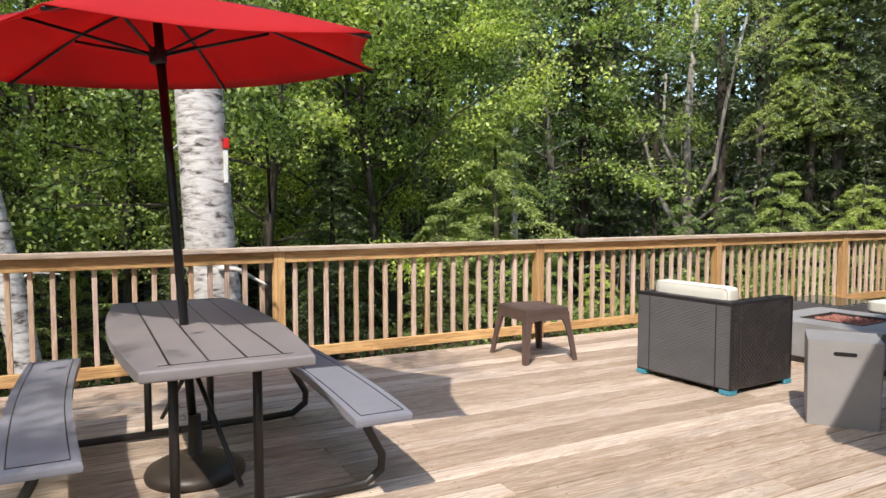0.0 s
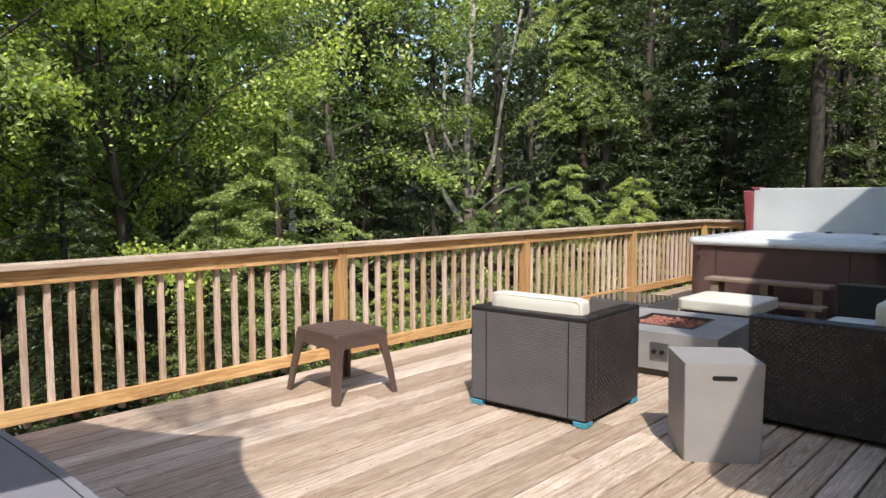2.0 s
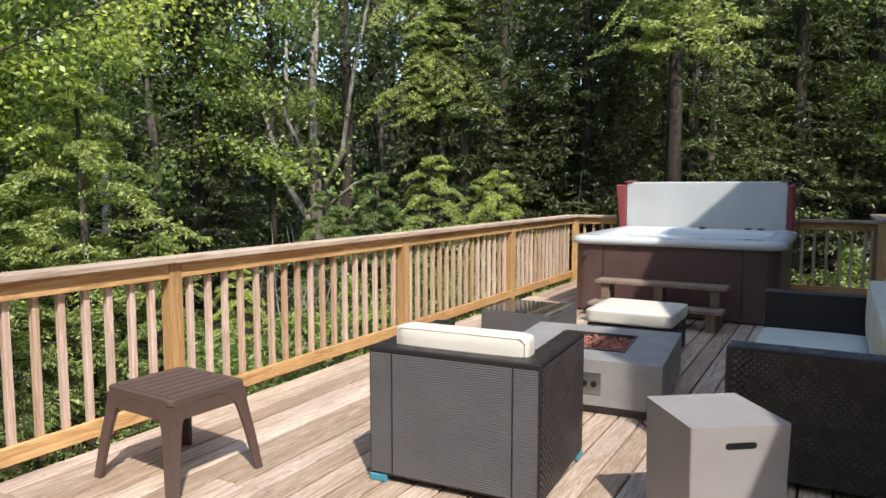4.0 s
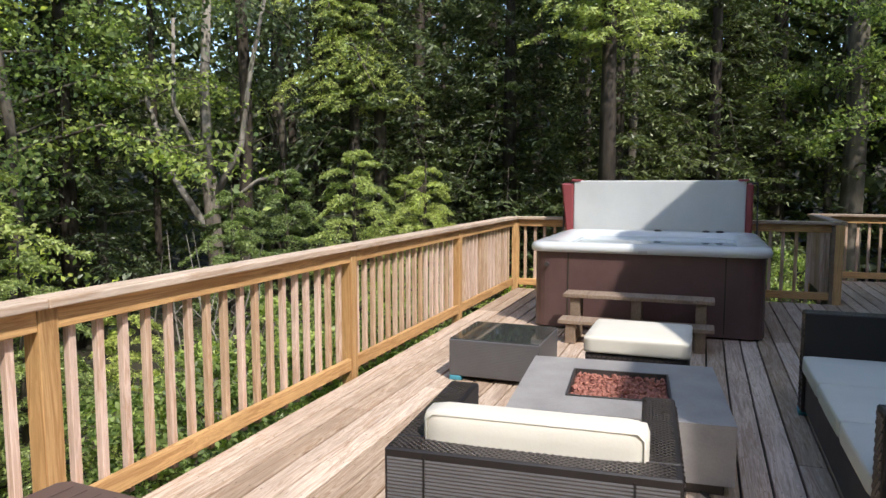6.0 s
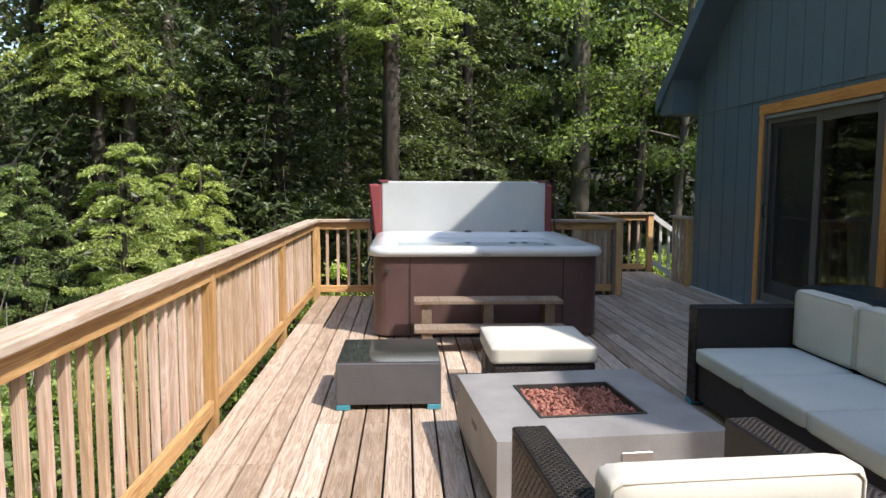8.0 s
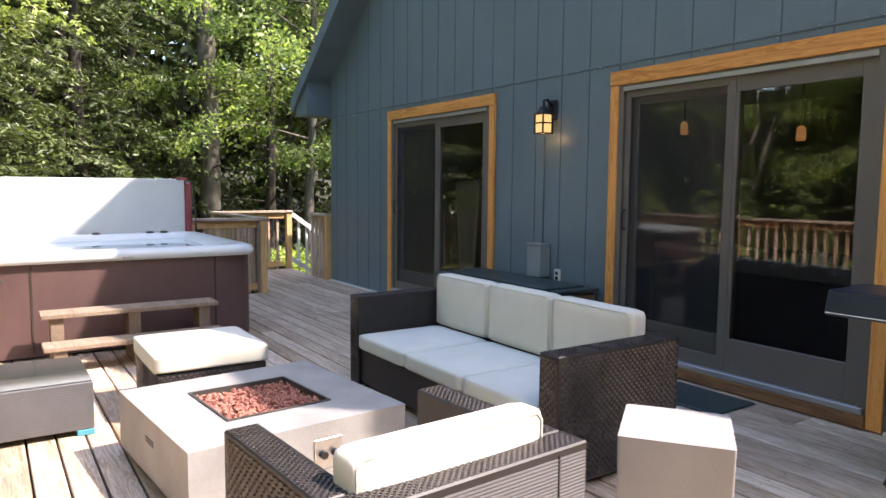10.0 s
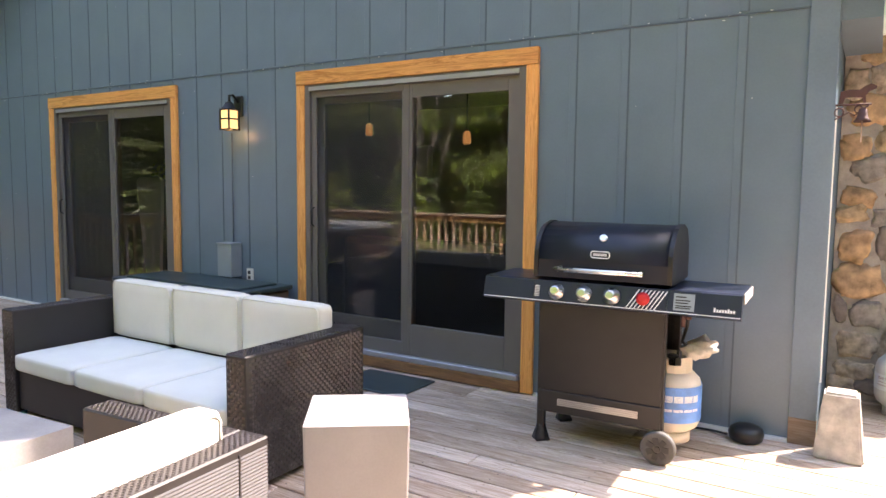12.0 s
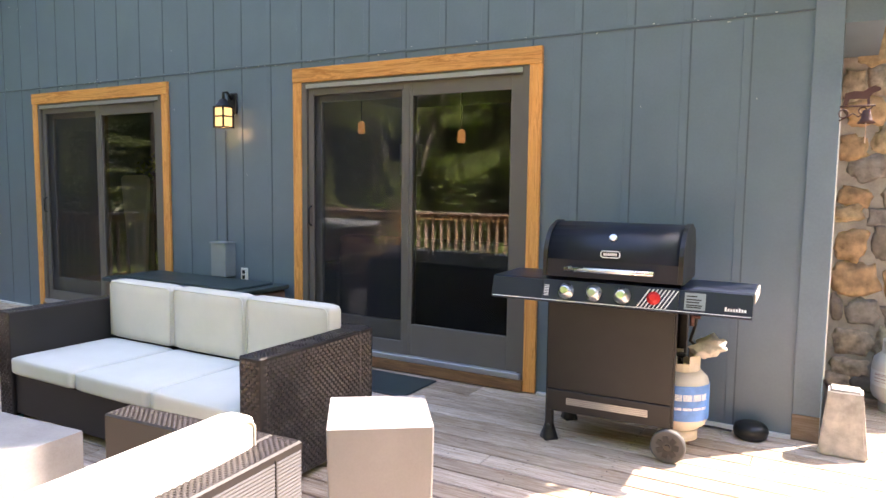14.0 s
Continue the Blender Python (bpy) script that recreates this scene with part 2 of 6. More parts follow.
def bark(name, pale, dark, marks=None):
    m = Mat(name, 0.9, 0, 0.2)
    v = m.coords((1, 1, 0.25) if marks is None else (1, 1, 3.2), False)
    n = m.noise(v, 5, 6, 0.65, 0.5)
    c = m.ramp(n, (0.35, dark), (0.6, pale)) if marks is None else m.ramp(n, (0.36, marks), (0.46, dark), (0.56, pale))
    m.color(c)
    m.bump(n, 0.8, 0.02)
    return m.m


# paler needles: young trees, and boughs whose sunlight is put into the colour
NEEDLE_L = leaf_mat("young_and_sunlit_needle", (0.20, 0.26, 0.10), (0.62, 0.70, 0.25), 0.35)

BARK = bark("grey_brown_bark", (0.09, 0.075, 0.06), (0.03, 0.025, 0.02))
BARKG = bark("grey_bark", (0.17, 0.15, 0.12), (0.07, 0.06, 0.05))
BARKL = bark("pale_limb_bark", (0.36, 0.33, 0.29), (0.16, 0.14, 0.12))
BIRCH = bark("white_birch_bark", (0.68, 0.65, 0.62), (0.50, 0.46, 0.43), (0.09, 0.075, 0.07))

glass = Mat("window_glass", 0.0)
glass.b.inputs["Transmission Weight"].default_value = 1.0
glass.b.inputs["IOR"].default_value = 1.62
glass.color((0.75, 0.77, 0.76))
GLASS = glass.m
tt = Mat("smoked_table_glass", 0.04, 0, 0.8)
tt.color((0.05, 0.055, 0.05))
TGLASS = tt.m
water = Mat("tub_water", 0.03)
water.color((0.42, 0.52, 0.53))
WATER = water.m
scr = Mat("insect_screen", 0.8)
scr.color((0.05, 0.05, 0.052))
mx = scr.node("ShaderNodeMixShader")
tp = scr.node("ShaderNodeBsdfTransparent")
mx.inputs[0].default_value = 0.17
scr.link(tp.outputs[0], mx.inputs[1])
scr.link(scr.b.outputs[0], mx.inputs[2])
scr.link(mx.outputs[0], scr.t.nodes["Material Output"].inputs[0])
SCREEN = scr.m
glow = Mat("lamp_pane")
glow.color((0.45, 0.24, 0.1))
glow.b.inputs["Emission Color"].default_value = (1.0, 0.62, 0.25, 1)
glow.b.inputs["Emission Strength"].default_value = 0.22
GLOW = glow.m
dim = Mat("amber_shade")
dim.color((0.35, 0.15, 0.05))
dim.b.inputs["Emission Color"].default_value = (1.0, 0.45, 0.15, 1)
dim.b.inputs["Emission Strength"].default_value = 0.07
AMBER = dim.m


# ---- mesh helpers ----
def box(bm, x0, x1, y0, y1, z0, z1, bevel=0.0, m=None, seg=1):
    """Adds a box with its edges rounded."""
    vs = [bm.verts.new((x, y, z)) for x in (x0, x1) for y in (y0, y1) for z in (z0, z1)]
    fs = [bm.faces.new([vs[i] for i in q]) for q in ((0, 1, 3, 2), (4, 6, 7, 5), (0, 4, 5, 1), (2, 3, 7, 6), (0, 2, 6, 4), (1, 5, 7, 3))]
    if bevel:
        es = {e for f in fs for e in f.edges}
        r = bmesh.ops.bevel(bm, geom=list(es), offset=bevel, segments=seg, affect="EDGES", profile=0.6)
        vs = list({v for f in r["faces"] for v in f.verts} | {v for v in vs if v.is_valid})
    if m:
        bmesh.ops.transform(bm, matrix=m, verts=vs)
    return vs


def tube(bm, points, r, sides=8, radii=None, caps=True):
    """Adds a round bar through the points."""
    pts = [Vector(p) for p in points]
    rings = []
    side = None
    for i, p in enumerate(pts):
        d = (pts[min(i + 1, len(pts) - 1)] - pts[max(i - 1, 0)]).normalized()
        if side is None:
            side = d.orthogonal().normalized()
        side = (side - d * side.dot(d)).normalized()
        up = d.cross(side)
        rr = radii[i] if radii else r
        rings.append([bm.verts.new(p + (side * math.cos(a) + up * math.sin(a)) * rr) for a in (2 * math.pi * k / sides for k in range(sides))])
    for a, b in zip(rings, rings[1:]):
        for k in range(sides):
            f = bm.faces.new((a[k], a[(k + 1) % sides], b[(k + 1) % sides], b[k]))
            f.smooth = True
    if caps:
        bm.faces.new(rings[0][::-1])
        bm.faces.new(rings[-1])
    return rings


def lathe(bm, profile, sides=24, centre=(0, 0, 0)):
    """Adds a turned shape from (radius, height) pairs."""
    rings = [[bm.verts.new((centre[0] + r * math.cos(2 * math.pi * k / sides), centre[1] + r * math.sin(2 * math.pi * k / sides), centre[2] + z)) for k in range(sides)] for r, z in profile]
    for a, b in zip(rings, rings[1:]):
        for k in range(sides):
            bm.faces.new((a[k], a[(k + 1) % sides], b[(k + 1) % sides], b[k])).smooth = True
    bm.faces.new(rings[0][::-1])
    bm.faces.new(rings[-1])


def prism(bm, outline, z0, z1, bevel=0.0, seg=2):
    """Adds an upright block with that outline."""
    lo = [bm.verts.new((x, y, z0)) for x, y in outline]
    hi = [bm.verts.new((x, y, z1)) for x, y in outline]
    n = len(outline)
    fs = [bm.faces.new(lo[::-1]), bm.faces.new(hi)]
    fs += [bm.faces.new((lo[i], lo[(i + 1) % n], hi[(i + 1) % n], hi[i])) for i in range(n)]
    if bevel:
        es = list(set(fs[0].edges) | set(fs[1].edges))
        bmesh.ops.bevel(bm, geom=es, offset=bevel, segments=seg, affect="EDGES", profile=0.6)
    return lo + hi


def rounded(x0, x1, y0, y1, r, n=5):
    """The outline of a rectangle with round corners."""
    out = []
    for cx, cy, a0 in ((x1 - r, y1 - r, 0), (x0 + r, y1 - r, 90), (x0 + r, y0 + r, 180), (x1 - r, y0 + r, 270)):
        out += [(cx + r * math.cos(radians(a0 + 90 * k / n)), cy + r * math.sin(radians(a0 + 90 * k / n))) for k in range(n + 1)]
    return out


def mesh_of(name, bm, mat):
    me = bpy.data.meshes.new(name)
    bmesh.ops.recalc_face_normals(bm, faces=bm.faces)
    bm.to_mesh(me)
    bm.free()
    me.materials.append(mat)
    return me


def part(name, bm, mat, parent=None, label="", kind=""):
    """Links a bmesh as one mesh object, under its thing if one is given."""
    ob = new(name, bm if isinstance(bm, bpy.types.Mesh) else mesh_of(name, bm, mat))
    ob.parent = parent
    return tagged(ob, label, "", "", kind)


def thing(name, at, label, category, group="", turn=0):
    """An Empty at a thing's base."""
    ob = tagged(new(name), label, category, group)
    ob.matrix_world = pose(*at, 0, 0, turn)
    return ob


def setting(name, bm=None, mat=None, label=""):
    ob = new(name, mesh_of(name, bm, mat) if bm else None)
    return tagged(ob, label, "", "", "structure")


def boxes(*rows, bevel=0.0, seg=1):
    bm = bmesh.new()
    for r in rows:
        box(bm, *r, bevel=bevel, seg=seg)
    return bm


# ---- ground ----
def ground_height(x, y):
    return -1.5 + 0.1 * math.sin(x * 0.5) * math.cos(y * 0.4) + 13.0 * max(0.0, min(1.0, (math.hypot(x, y) - 27) / 26)) * (1.0 if y > -10 or x > 8 else 0.0) - 0.02 * max(0.0, min(y, 12.0))


bm = bmesh.new()
steps = [-400, -150, -60, *range(-36, 37, 2), 60, 150, 400]
grid = [[bm.verts.new((x, y, ground_height(x, y))) for x in steps] for y in steps]
for j in range(len(steps) - 1):
    for i in range(len(steps) - 1):
        bm.faces.new((grid[j][i], grid[j][i + 1], grid[j + 1][i + 1], grid[j + 1][i])).smooth = True
setting("ground", bm, GROUND, "leaf-strewn brown forest floor below the deck")

# ---- deck frame ----
DECK_W, DECK_E = -9.7, 7.15
# the first two boxes are an added thin sheet just below the boards
setting("deck_frame", boxes((DECK_W, 4.69, -5.19, -0.07, -0.0425, -0.038), (DECK_W, -4.06, -7.35, -5.195, -0.0425, -0.038), (DECK_W, 4.78, -0.06, -0.022, -0.26, -0.045), (DECK_W, 7.1, -4.0, -3.96, -0.26, -0.045), (4.7, 4.74, -3.96, -0.06, -0.26, -0.045), (7.06, 7.1, -5.2, -4.0, -0.26, -0.045),
    *[(x, x + 0.04, -5.15, -0.06, -0.24, -0.045) for x in np.arange(-9.6, 4.6, 0.8)], (DECK_W, -4.05, -7.4, -7.36, -0.26, -0.045),
    *[(x, x + 0.1, -0.35, -0.25, -1.8, -0.26) for x in (-9.0, -6.6, -4.2, -1.8, 0.6, 3.0)]), JOIST, "dark wooden beams and posts that carry the deck, with an added sheet under the boards")

# ---- railing ----
PITCH = 0.140


def rail_span(x0, x1, y, posts=True, axis="x", top=0.95, label="golden pine deck railing with a weathered cap and square balusters", slope=0.0):
    """One bay of the railing from post to post; built along local x and turned for the others."""
    turn = 0 if axis == "x" else -90
    at = (x0, y, 0) if axis == "x" else (y, x0, 0)
    length = abs(x1 - x0)
    t = thing("deck_railing", at, label, "railing", "bays of the deck railing", turn)
    part("post", boxes((-0.045, 0.045, 0, 0.09, -0.3, top - 0.003), bevel=0.004), PINE, t)
    part("top_band", boxes((0.047, length - 0.047, 0.006, 0.042, top - 0.093, top - 0.003), bevel=0.003), PINE_X, t)
    part("bottom_band", boxes((0.047, length - 0.047, 0.006, 0.042, 0.045, 0.135), bevel=0.003), PINE_X, t)
    part("cap", boxes((-0.02, length - 0.024, -0.035, 0.105, top, top + 0.038), bevel=0.007, seg=2), CAPW, t)
    n = round(length / PITCH)
    me = mesh_of("baluster", boxes((-0.018, 0.018, 0.043, 0.08, 0.0, top - 0.01), bevel=0.003), BALW)
    for i in range(1, n):
        b = part("baluster", me, BALW, t)
        b.matrix_basis = pose(length * i / n + random.uniform(-0.004, 0.004), 0, 0, 0, random.uniform(-0.25, 0.25), 0)
    return t


for x0, x1 in ((-9.7, -7.8), (-7.8, -5.2), (-5.2, -2.57), (-2.57, 0.0), (0.0, 2.43)):
    rail_span(x0, x1, 0.0)
rail_span(2.43, 4.7, 0.0)
rail_span(0.0, -1.9, 4.7, axis="y")
rail_span(-1.95, -3.9, 4.7, axis="y")
E1 = rail_span(4.72, 7.05, -3.98, label="old grey wooden deck railing in shade beyond the hot tub")
E2 = rail_span(-3.98, -5.15, 7.05, axis="y", label="pale sunlit wooden railing at the top of the steps")
t = thing("newel_post", (7.1, -5.2, 0), "golden pine newel post at the head of the deck steps", "post")
part("shaft", boxes((-0.045, 0.045, -0.045, 0.045, -0.3, 0.95), bevel=0.005), PINE, t)
part("cap", boxes((-0.065, 0.065, -0.065, 0.065, 0.95, 0.985), bevel=0.008), CAPW, t)
t = thing("newel_post", (4.74, -3.9, 0), "dark weathered newel post at the railing end by the tub", "post")
part("shaft", boxes((-0.05, 0.05, -0.05, 0.05, -0.3, 0.93), bevel=0.005), GREYW, t)
t = rail_span(5.42, 6.1, -5.22, label="short wooden railing between the house corner and the steps")
t = thing("deck_steps", (6.6, -5.25, 0), "wooden deck steps going down with a white-painted handrail", "steps")
for k in range(5):
    part("tread", boxes((-0.45, 0.45, -0.28 * (k + 1), -0.28 * k, -0.2 * (k + 1) - 0.04, -0.2 * (k + 1)), bevel=0.004), DECK, t)
bm = bmesh.new()
for zz in (0.88, 0.12):
    vs = box(bm, 0.46, 0.50, -1.4, 0, zz, zz + 0.09)
    for v in vs:
        v.co.z += v.co.y * 0.7
part("handrail", bm, WHITEP, t)
for k in range(1, 10):
    yy = -0.14 * k
    part("baluster", boxes((0.50, 0.535, yy - 0.018, yy + 0.018, 0.12 + yy * 0.7, 0.9 + yy * 0.7)), WHITEP, t)

# ---- house ----
HX0, HX1, HY = -3.98, 5.35, -5.2
RIDGE_X, RIDGE_Z, SLOPE_EAST, SLOPE_WEST = 0.5, 6.78, 0.77, 0.85
RAKE = -4.82
DOORS = ((-2.2, -0.215, "door_1"), (1.49, 3.5, "door_2"))
SILL, HEAD = 0.10, 2.225


def roof_z(x):
    return RIDGE_Z - (SLOPE_EAST if x > RIDGE_X else SLOPE_WEST) * abs(x - RIDGE_X) - 0.08


bm = bmesh.new()
T = 0.18
spans = [HX0, DOORS[0][0], DOORS[0][1], DOORS[1][0], DOORS[1][1], HX1]


def wall_piece(bm, x0, x1, z0, z1):
    zs = [z1, z1] if z1 is not None else [roof_z(x0), roof_z(x1)]
    pts = [(x0, z0), (x1, z0), (x1, zs[1])]
    if z1 is None and x0 < RIDGE_X < x1:
        pts.append((RIDGE_X, roof_z(RIDGE_X)))
    pts.append((x0, zs[0]))
    a = [bm.verts.new((x, HY, z)) for x, z in pts]
    b = [bm.verts.new((x, HY - T, z)) for x, z in pts]
    bm.faces.new(a)
    bm.faces.new(b[::-1])
    for i in range(len(pts)):
        j = (i + 1) % len(pts)
        bm.faces.new((a[i], b[i], b[j], a[j]))


wall_piece(bm, HX0, HX1, HEAD, None)
for a, b in ((spans[0], spans[1]), (spans[2], spans[3]), (spans[4], spans[5])):
    wall_piece(bm, a, b, -0.2, HEAD)
for a, b in ((spans[1], spans[2]), (spans[3], spans[4])):
    wall_piece(bm, a, b, -0.2, SILL - 0.07)
setting("wall_north", bm, SIDING, "blue-grey painted vertical panel siding of the gable wall")
setting("wall_west", boxes((HX0, HX0 + T, -12, HY - T, -1.6, roof_z(HX0))), SIDE, "blue-grey painted side wall")
setting("wall_east", boxes((HX1 - T, HX1, -12, HY - T, -1.6, roof_z(HX1))), SIDING, "blue-grey painted side wall")
setting("wall_south", boxes((HX0 + T, HX1 - T, -12, -11.8, -1.6, 2.6)), SIDING, "plain back wall of the house")
GROOVE0 = -3.55
# siding battens: narrow raised lines where the sheets are grooved
battens = setting("siding_grooves", None, None, "narrow vertical grooves of the siding")
xx = GROOVE0
while xx < HX1 - 0.02:
    for z0, z1 in ((0.02, 2.39), (2.415, None)):
        zt = roof_z(xx) - 0.02 if z1 is None else z1
        zb = z0
        if z1 is not None and any(a - 0.1 < xx < b + 0.1 for a, b, _ in DOORS):
            zb = 2.335
        if zt - zb > 0.03:
            part("groove", boxes((xx - 0.004, xx + 0.004, HY, HY + 0.003, zb, zt)), SIDING_D, battens)
            part("groove_lip", boxes((xx + 0.004, xx + 0.05, HY, HY + 0.005, zb, zt), bevel=0.002), SIDING, battens)
    xx += 0.335
part("sheet_joint", boxes((HX0 + 0.1, HX1, HY, HY + 0.007, 2.393, 2.402)), SIDING_D, battens)
setting("trim_side", boxes((HX0 - 0.022, HX0 - 0.001, HY - 0.12, HY - 0.001, 0.02, 2.31), bevel=0.002), SIDE, "blue-grey side trim board")
setting("trim", boxes((HX0 - 0.02, HX0 + 0.12, HY, HY + 0.022, 0.15, 2.84), bevel=0.002), TRIMB, "blue-grey corner board of the house, chipped at its foot")
setting("trim_bare", boxes((HX0 - 0.02, HX0 + 0.12, HY, HY + 0.021, 0.0, 0.149), bevel=0.002), GREYW, "bare rotted wood at the foot of the corner board")
setting("flashing", boxes((HX0 + 0.12, DOORS[0][0] - 0.1, HY, HY + 0.03, 0.0, 0.02), (HX0 - 0.03, HX0 - 0.0235, HY + 0.004, HY + 0.014, 0.37, 1.86), (DOORS[1][1] + 0.1, HX1, HY, HY + 0.03, 0.0, 0.02)), WHITEP, "white metal flashing strip at the foot of the siding")

rng = random.Random(12)
bm = bmesh.new()
for k in range(150):
    x = rng.uniform(HX0 + 0.2, HX1 - 0.1)
    z = 2.40 + rng.gauss(0, 0.012) if k < 90 else rng.uniform(0.3, 3.6)
    if z < 2.36 and any(a - 0.12 < x < b + 0.12 for a, b, _ in DOORS):
        continue
    w, h = rng.uniform(0.001, 0.008), rng.uniform(0.001, 0.004) if k < 90 else rng.uniform(0.002, 0.009)
    box(bm, x - w, x + w if k < 90 else x - w + 0.004, HY + 0.0075, HY + 0.0085, z, z + h)
part("paint_chip", bm, WHITEP, battens, "pale flecks where the paint has chipped", "stuff")

# roof
for sx, name in ((1, "roof_east"), (-1, "roof_west")):
    edge = 5.88 if sx > 0 else -4.33
    bm = bmesh.new()
    for y0, y1, lo, hi in ((-12.4, RAKE, 0.0, 0.12),):
        a = []
        for x in (RIDGE_X, edge):
            zc = RIDGE_Z - (SLOPE_EAST if x > RIDGE_X else SLOPE_WEST) * abs(x - RIDGE_X) - 0.08
            a += [bm.verts.new((x, y, zc + d)) for y in (y0, y1) for d in (lo, hi)]
        for q in ((0, 1, 3, 2), (4, 6, 7, 5), (0, 4, 5, 1), (2, 3, 7, 6), (0, 2, 6, 4), (1, 5, 7, 3)):
            bm.faces.new([a[i] for i in q])
    setting(name, bm, ROOF, "dark shingled roof slope")
    bm = bmesh.new()
    a = []
    for x in (RIDGE_X, edge):
        zc = RIDGE_Z - (SLOPE_EAST if x > RIDGE_X else SLOPE_WEST) * abs(x - RIDGE_X) - 0.08
        a += [bm.verts.new((x, y, zc + d)) for y in (RAKE, RAKE + 0.03) for d in (-0.09, 0.13)]
    for q in ((0, 1, 3, 2), (4, 6, 7, 5), (0, 4, 5, 1), (2, 3, 7, 6), (0, 2, 6, 4), (1, 5, 7, 3)):
        bm.faces.new([a[i] for i in q])
    setting("fascia", bm, TRIMB, "blue-grey rake board along the gable")
    bm = bmesh.new()
    a = []
    for x in (RIDGE_X, edge):
        zc = RIDGE_Z - (SLOPE_EAST if x > RIDGE_X else SLOPE_WEST) * abs(x - RIDGE_X) - 0.08
        a += [bm.verts.new((x, y, zc + d)) for y in (-5.2, RAKE) for d in (-0.06, -0.004)]
    for q in ((0, 1, 3, 2), (4, 6, 7, 5), (0, 4, 5, 1), (2, 3, 7, 6), (0, 2, 6, 4), (1, 5, 7, 3)):
        bm.faces.new([a[i] for i in q])
    setting("soffit", bm, SIDING, "blue-grey soffit boards")
bm = bmesh.new()
ring = [(5.361, 2.43), (5.78, 2.43), (5.78, 2.57), (5.361, 2.893)]
a, b = [[bm.verts.new((x, y, z)) for x, z in ring] for y in (RAKE - 0.01, -12.3)]
bm.faces.new(a)
bm.faces.new(b[::-1])
for i in range(4):
    j = (i + 1) % 4
    bm.faces.new((a[i], b[i], b[j], a[j]))
setting("eave_box_east", bm, SIDING, "blue-grey boxed eave")
setting("eave_box_west", boxes((-4.19, -3.981, -12.3, -5.203, 2.311, 2.72)), TRIMB, "blue-grey boxed eave at the corner")

# rooms behind the glass
setting("room_floor", boxes((HX0 + T, HX1 - T, -11.8, HY - T, -0.1, SILL - 0.03)), ROOMF, "brown indoor floor")
setting("ceiling", boxes((HX0 + T, HX1 - T, -11.8, HY - T, 2.5, 2.6)), ROOMW, "plain indoor ceiling")
setting("room_wall", boxes((1.48, 1.58, -11.8, HY - T, SILL - 0.03, 2.5)), ROOMW, "plain indoor partition")
setting("baseboard", boxes((HX0 + T, HX1 - T, -9.3, -9.2, SILL - 0.03, 2.5)), ROOMW, "plain indoor back wall")


def sliding_door(x0, x1, name, open_by=0.0):
    """A two-leaf sliding glass door with casing, screen, sill and latch; x1 is its eastern jamb."""
    d = setting(name, None, None, "grey-brown sliding glass door with golden pine casing and an insect screen")
    d.matrix_world = pose(0, HY, 0)
    w = 0.088
    part("casing", boxes((x0 - w, x0, 0.003, 0.03, SILL - 0.09, HEAD + 0.002), bevel=0.003), CEDAR, d, "golden oiled pine side casing")
    part("casing", boxes((x1, x1 + w, 0.003, 0.03, SILL - 0.09, HEAD + 0.002), bevel=0.003), CEDAR, d, "golden oiled pine side casing")
    part("head_casing", boxes((x0 - w, x1 + w, 0.003, 0.036, HEAD + 0.003, HEAD + 0.115), bevel=0.003), CEDAR_X, d, "golden oiled pine head casing")
    part("sill", boxes((x0, x1, 0.003, 0.05, SILL - 0.09, SILL - 0.012), bevel=0.003), SILLW, d, "weathered brown sill board")
    part("track", boxes((x0 + 0.02, x1 - 0.02, -0.1, 0.045, SILL - 0.011, SILL + 0.03), bevel=0.004), DTRACK, d, "grey aluminium track")
    part("frame", boxes((x0, x0 + 0.05, -0.12, 0.02, SILL - 0.01, HEAD), (x1 - 0.05, x1, -0.12, 0.02, SILL - 0.01, HEAD), (x0 + 0.05, x1 - 0.05, -0.12, 0.02, HEAD - 0.05, HEAD)), DFRAME, d)
    part("head_track", boxes((x0 + 0.05, x1 - 0.05, 0.0, 0.03, HEAD - 0.045, HEAD - 0.015)), DTRACK, d, "pale metal head track")
    mid = (x0 + x1) / 2
    for a, b, yy, nm in ((x0 + 0.05, mid + 0.04, -0.045, "fixed_leaf"), (mid - 0.04, x1 - 0.05, -0.095, "sliding_leaf")):
        if nm == "fixed_leaf" and open_by:
            a, b = a + open_by, b + open_by
        s, zb, zt = 0.095, SILL + 0.03, HEAD - 0.05
        leaf = part(nm, boxes((a, a + s, yy, yy + 0.04, zb, zt), (b - s, b, yy, yy + 0.04, zb, zt), (a + s, b - s, yy, yy + 0.04, zb, zb + 0.24), (a + s, b - s, yy, yy + 0.04, zt - 0.1, zt), bevel=0.003), DFRAME, d)
        g = part("pane", boxes((a + s - 0.005, b - s + 0.005, yy + 0.017, yy + 0.023, zb + 0.235, zt - 0.095)), GLASS, leaf, "clear window glass")
        g.visible_shadow = False
    a, b = mid - 0.03, x1 - 0.055
    zb, zt = SILL + 0.03, HEAD - 0.05
    sc = part("screen_frame", boxes((a, a + 0.05, -0.02, 0.0, zb, zt), (b - 0.05, b, -0.02, 0.0, zb, zt), (a + 0.05, b - 0.05, -0.02, 0.0, zb, zb + 0.1), (a + 0.05, b - 0.05, -0.02, 0.0, zt - 0.05, zt), bevel=0.002), DFRAME, d, "grey-brown screen door frame")
    part("mesh", boxes((a + 0.05, b - 0.05, -0.012, -0.009, zb + 0.1, zt - 0.05)), SCREEN, sc, "dark insect mesh")
    bm = bmesh.new()
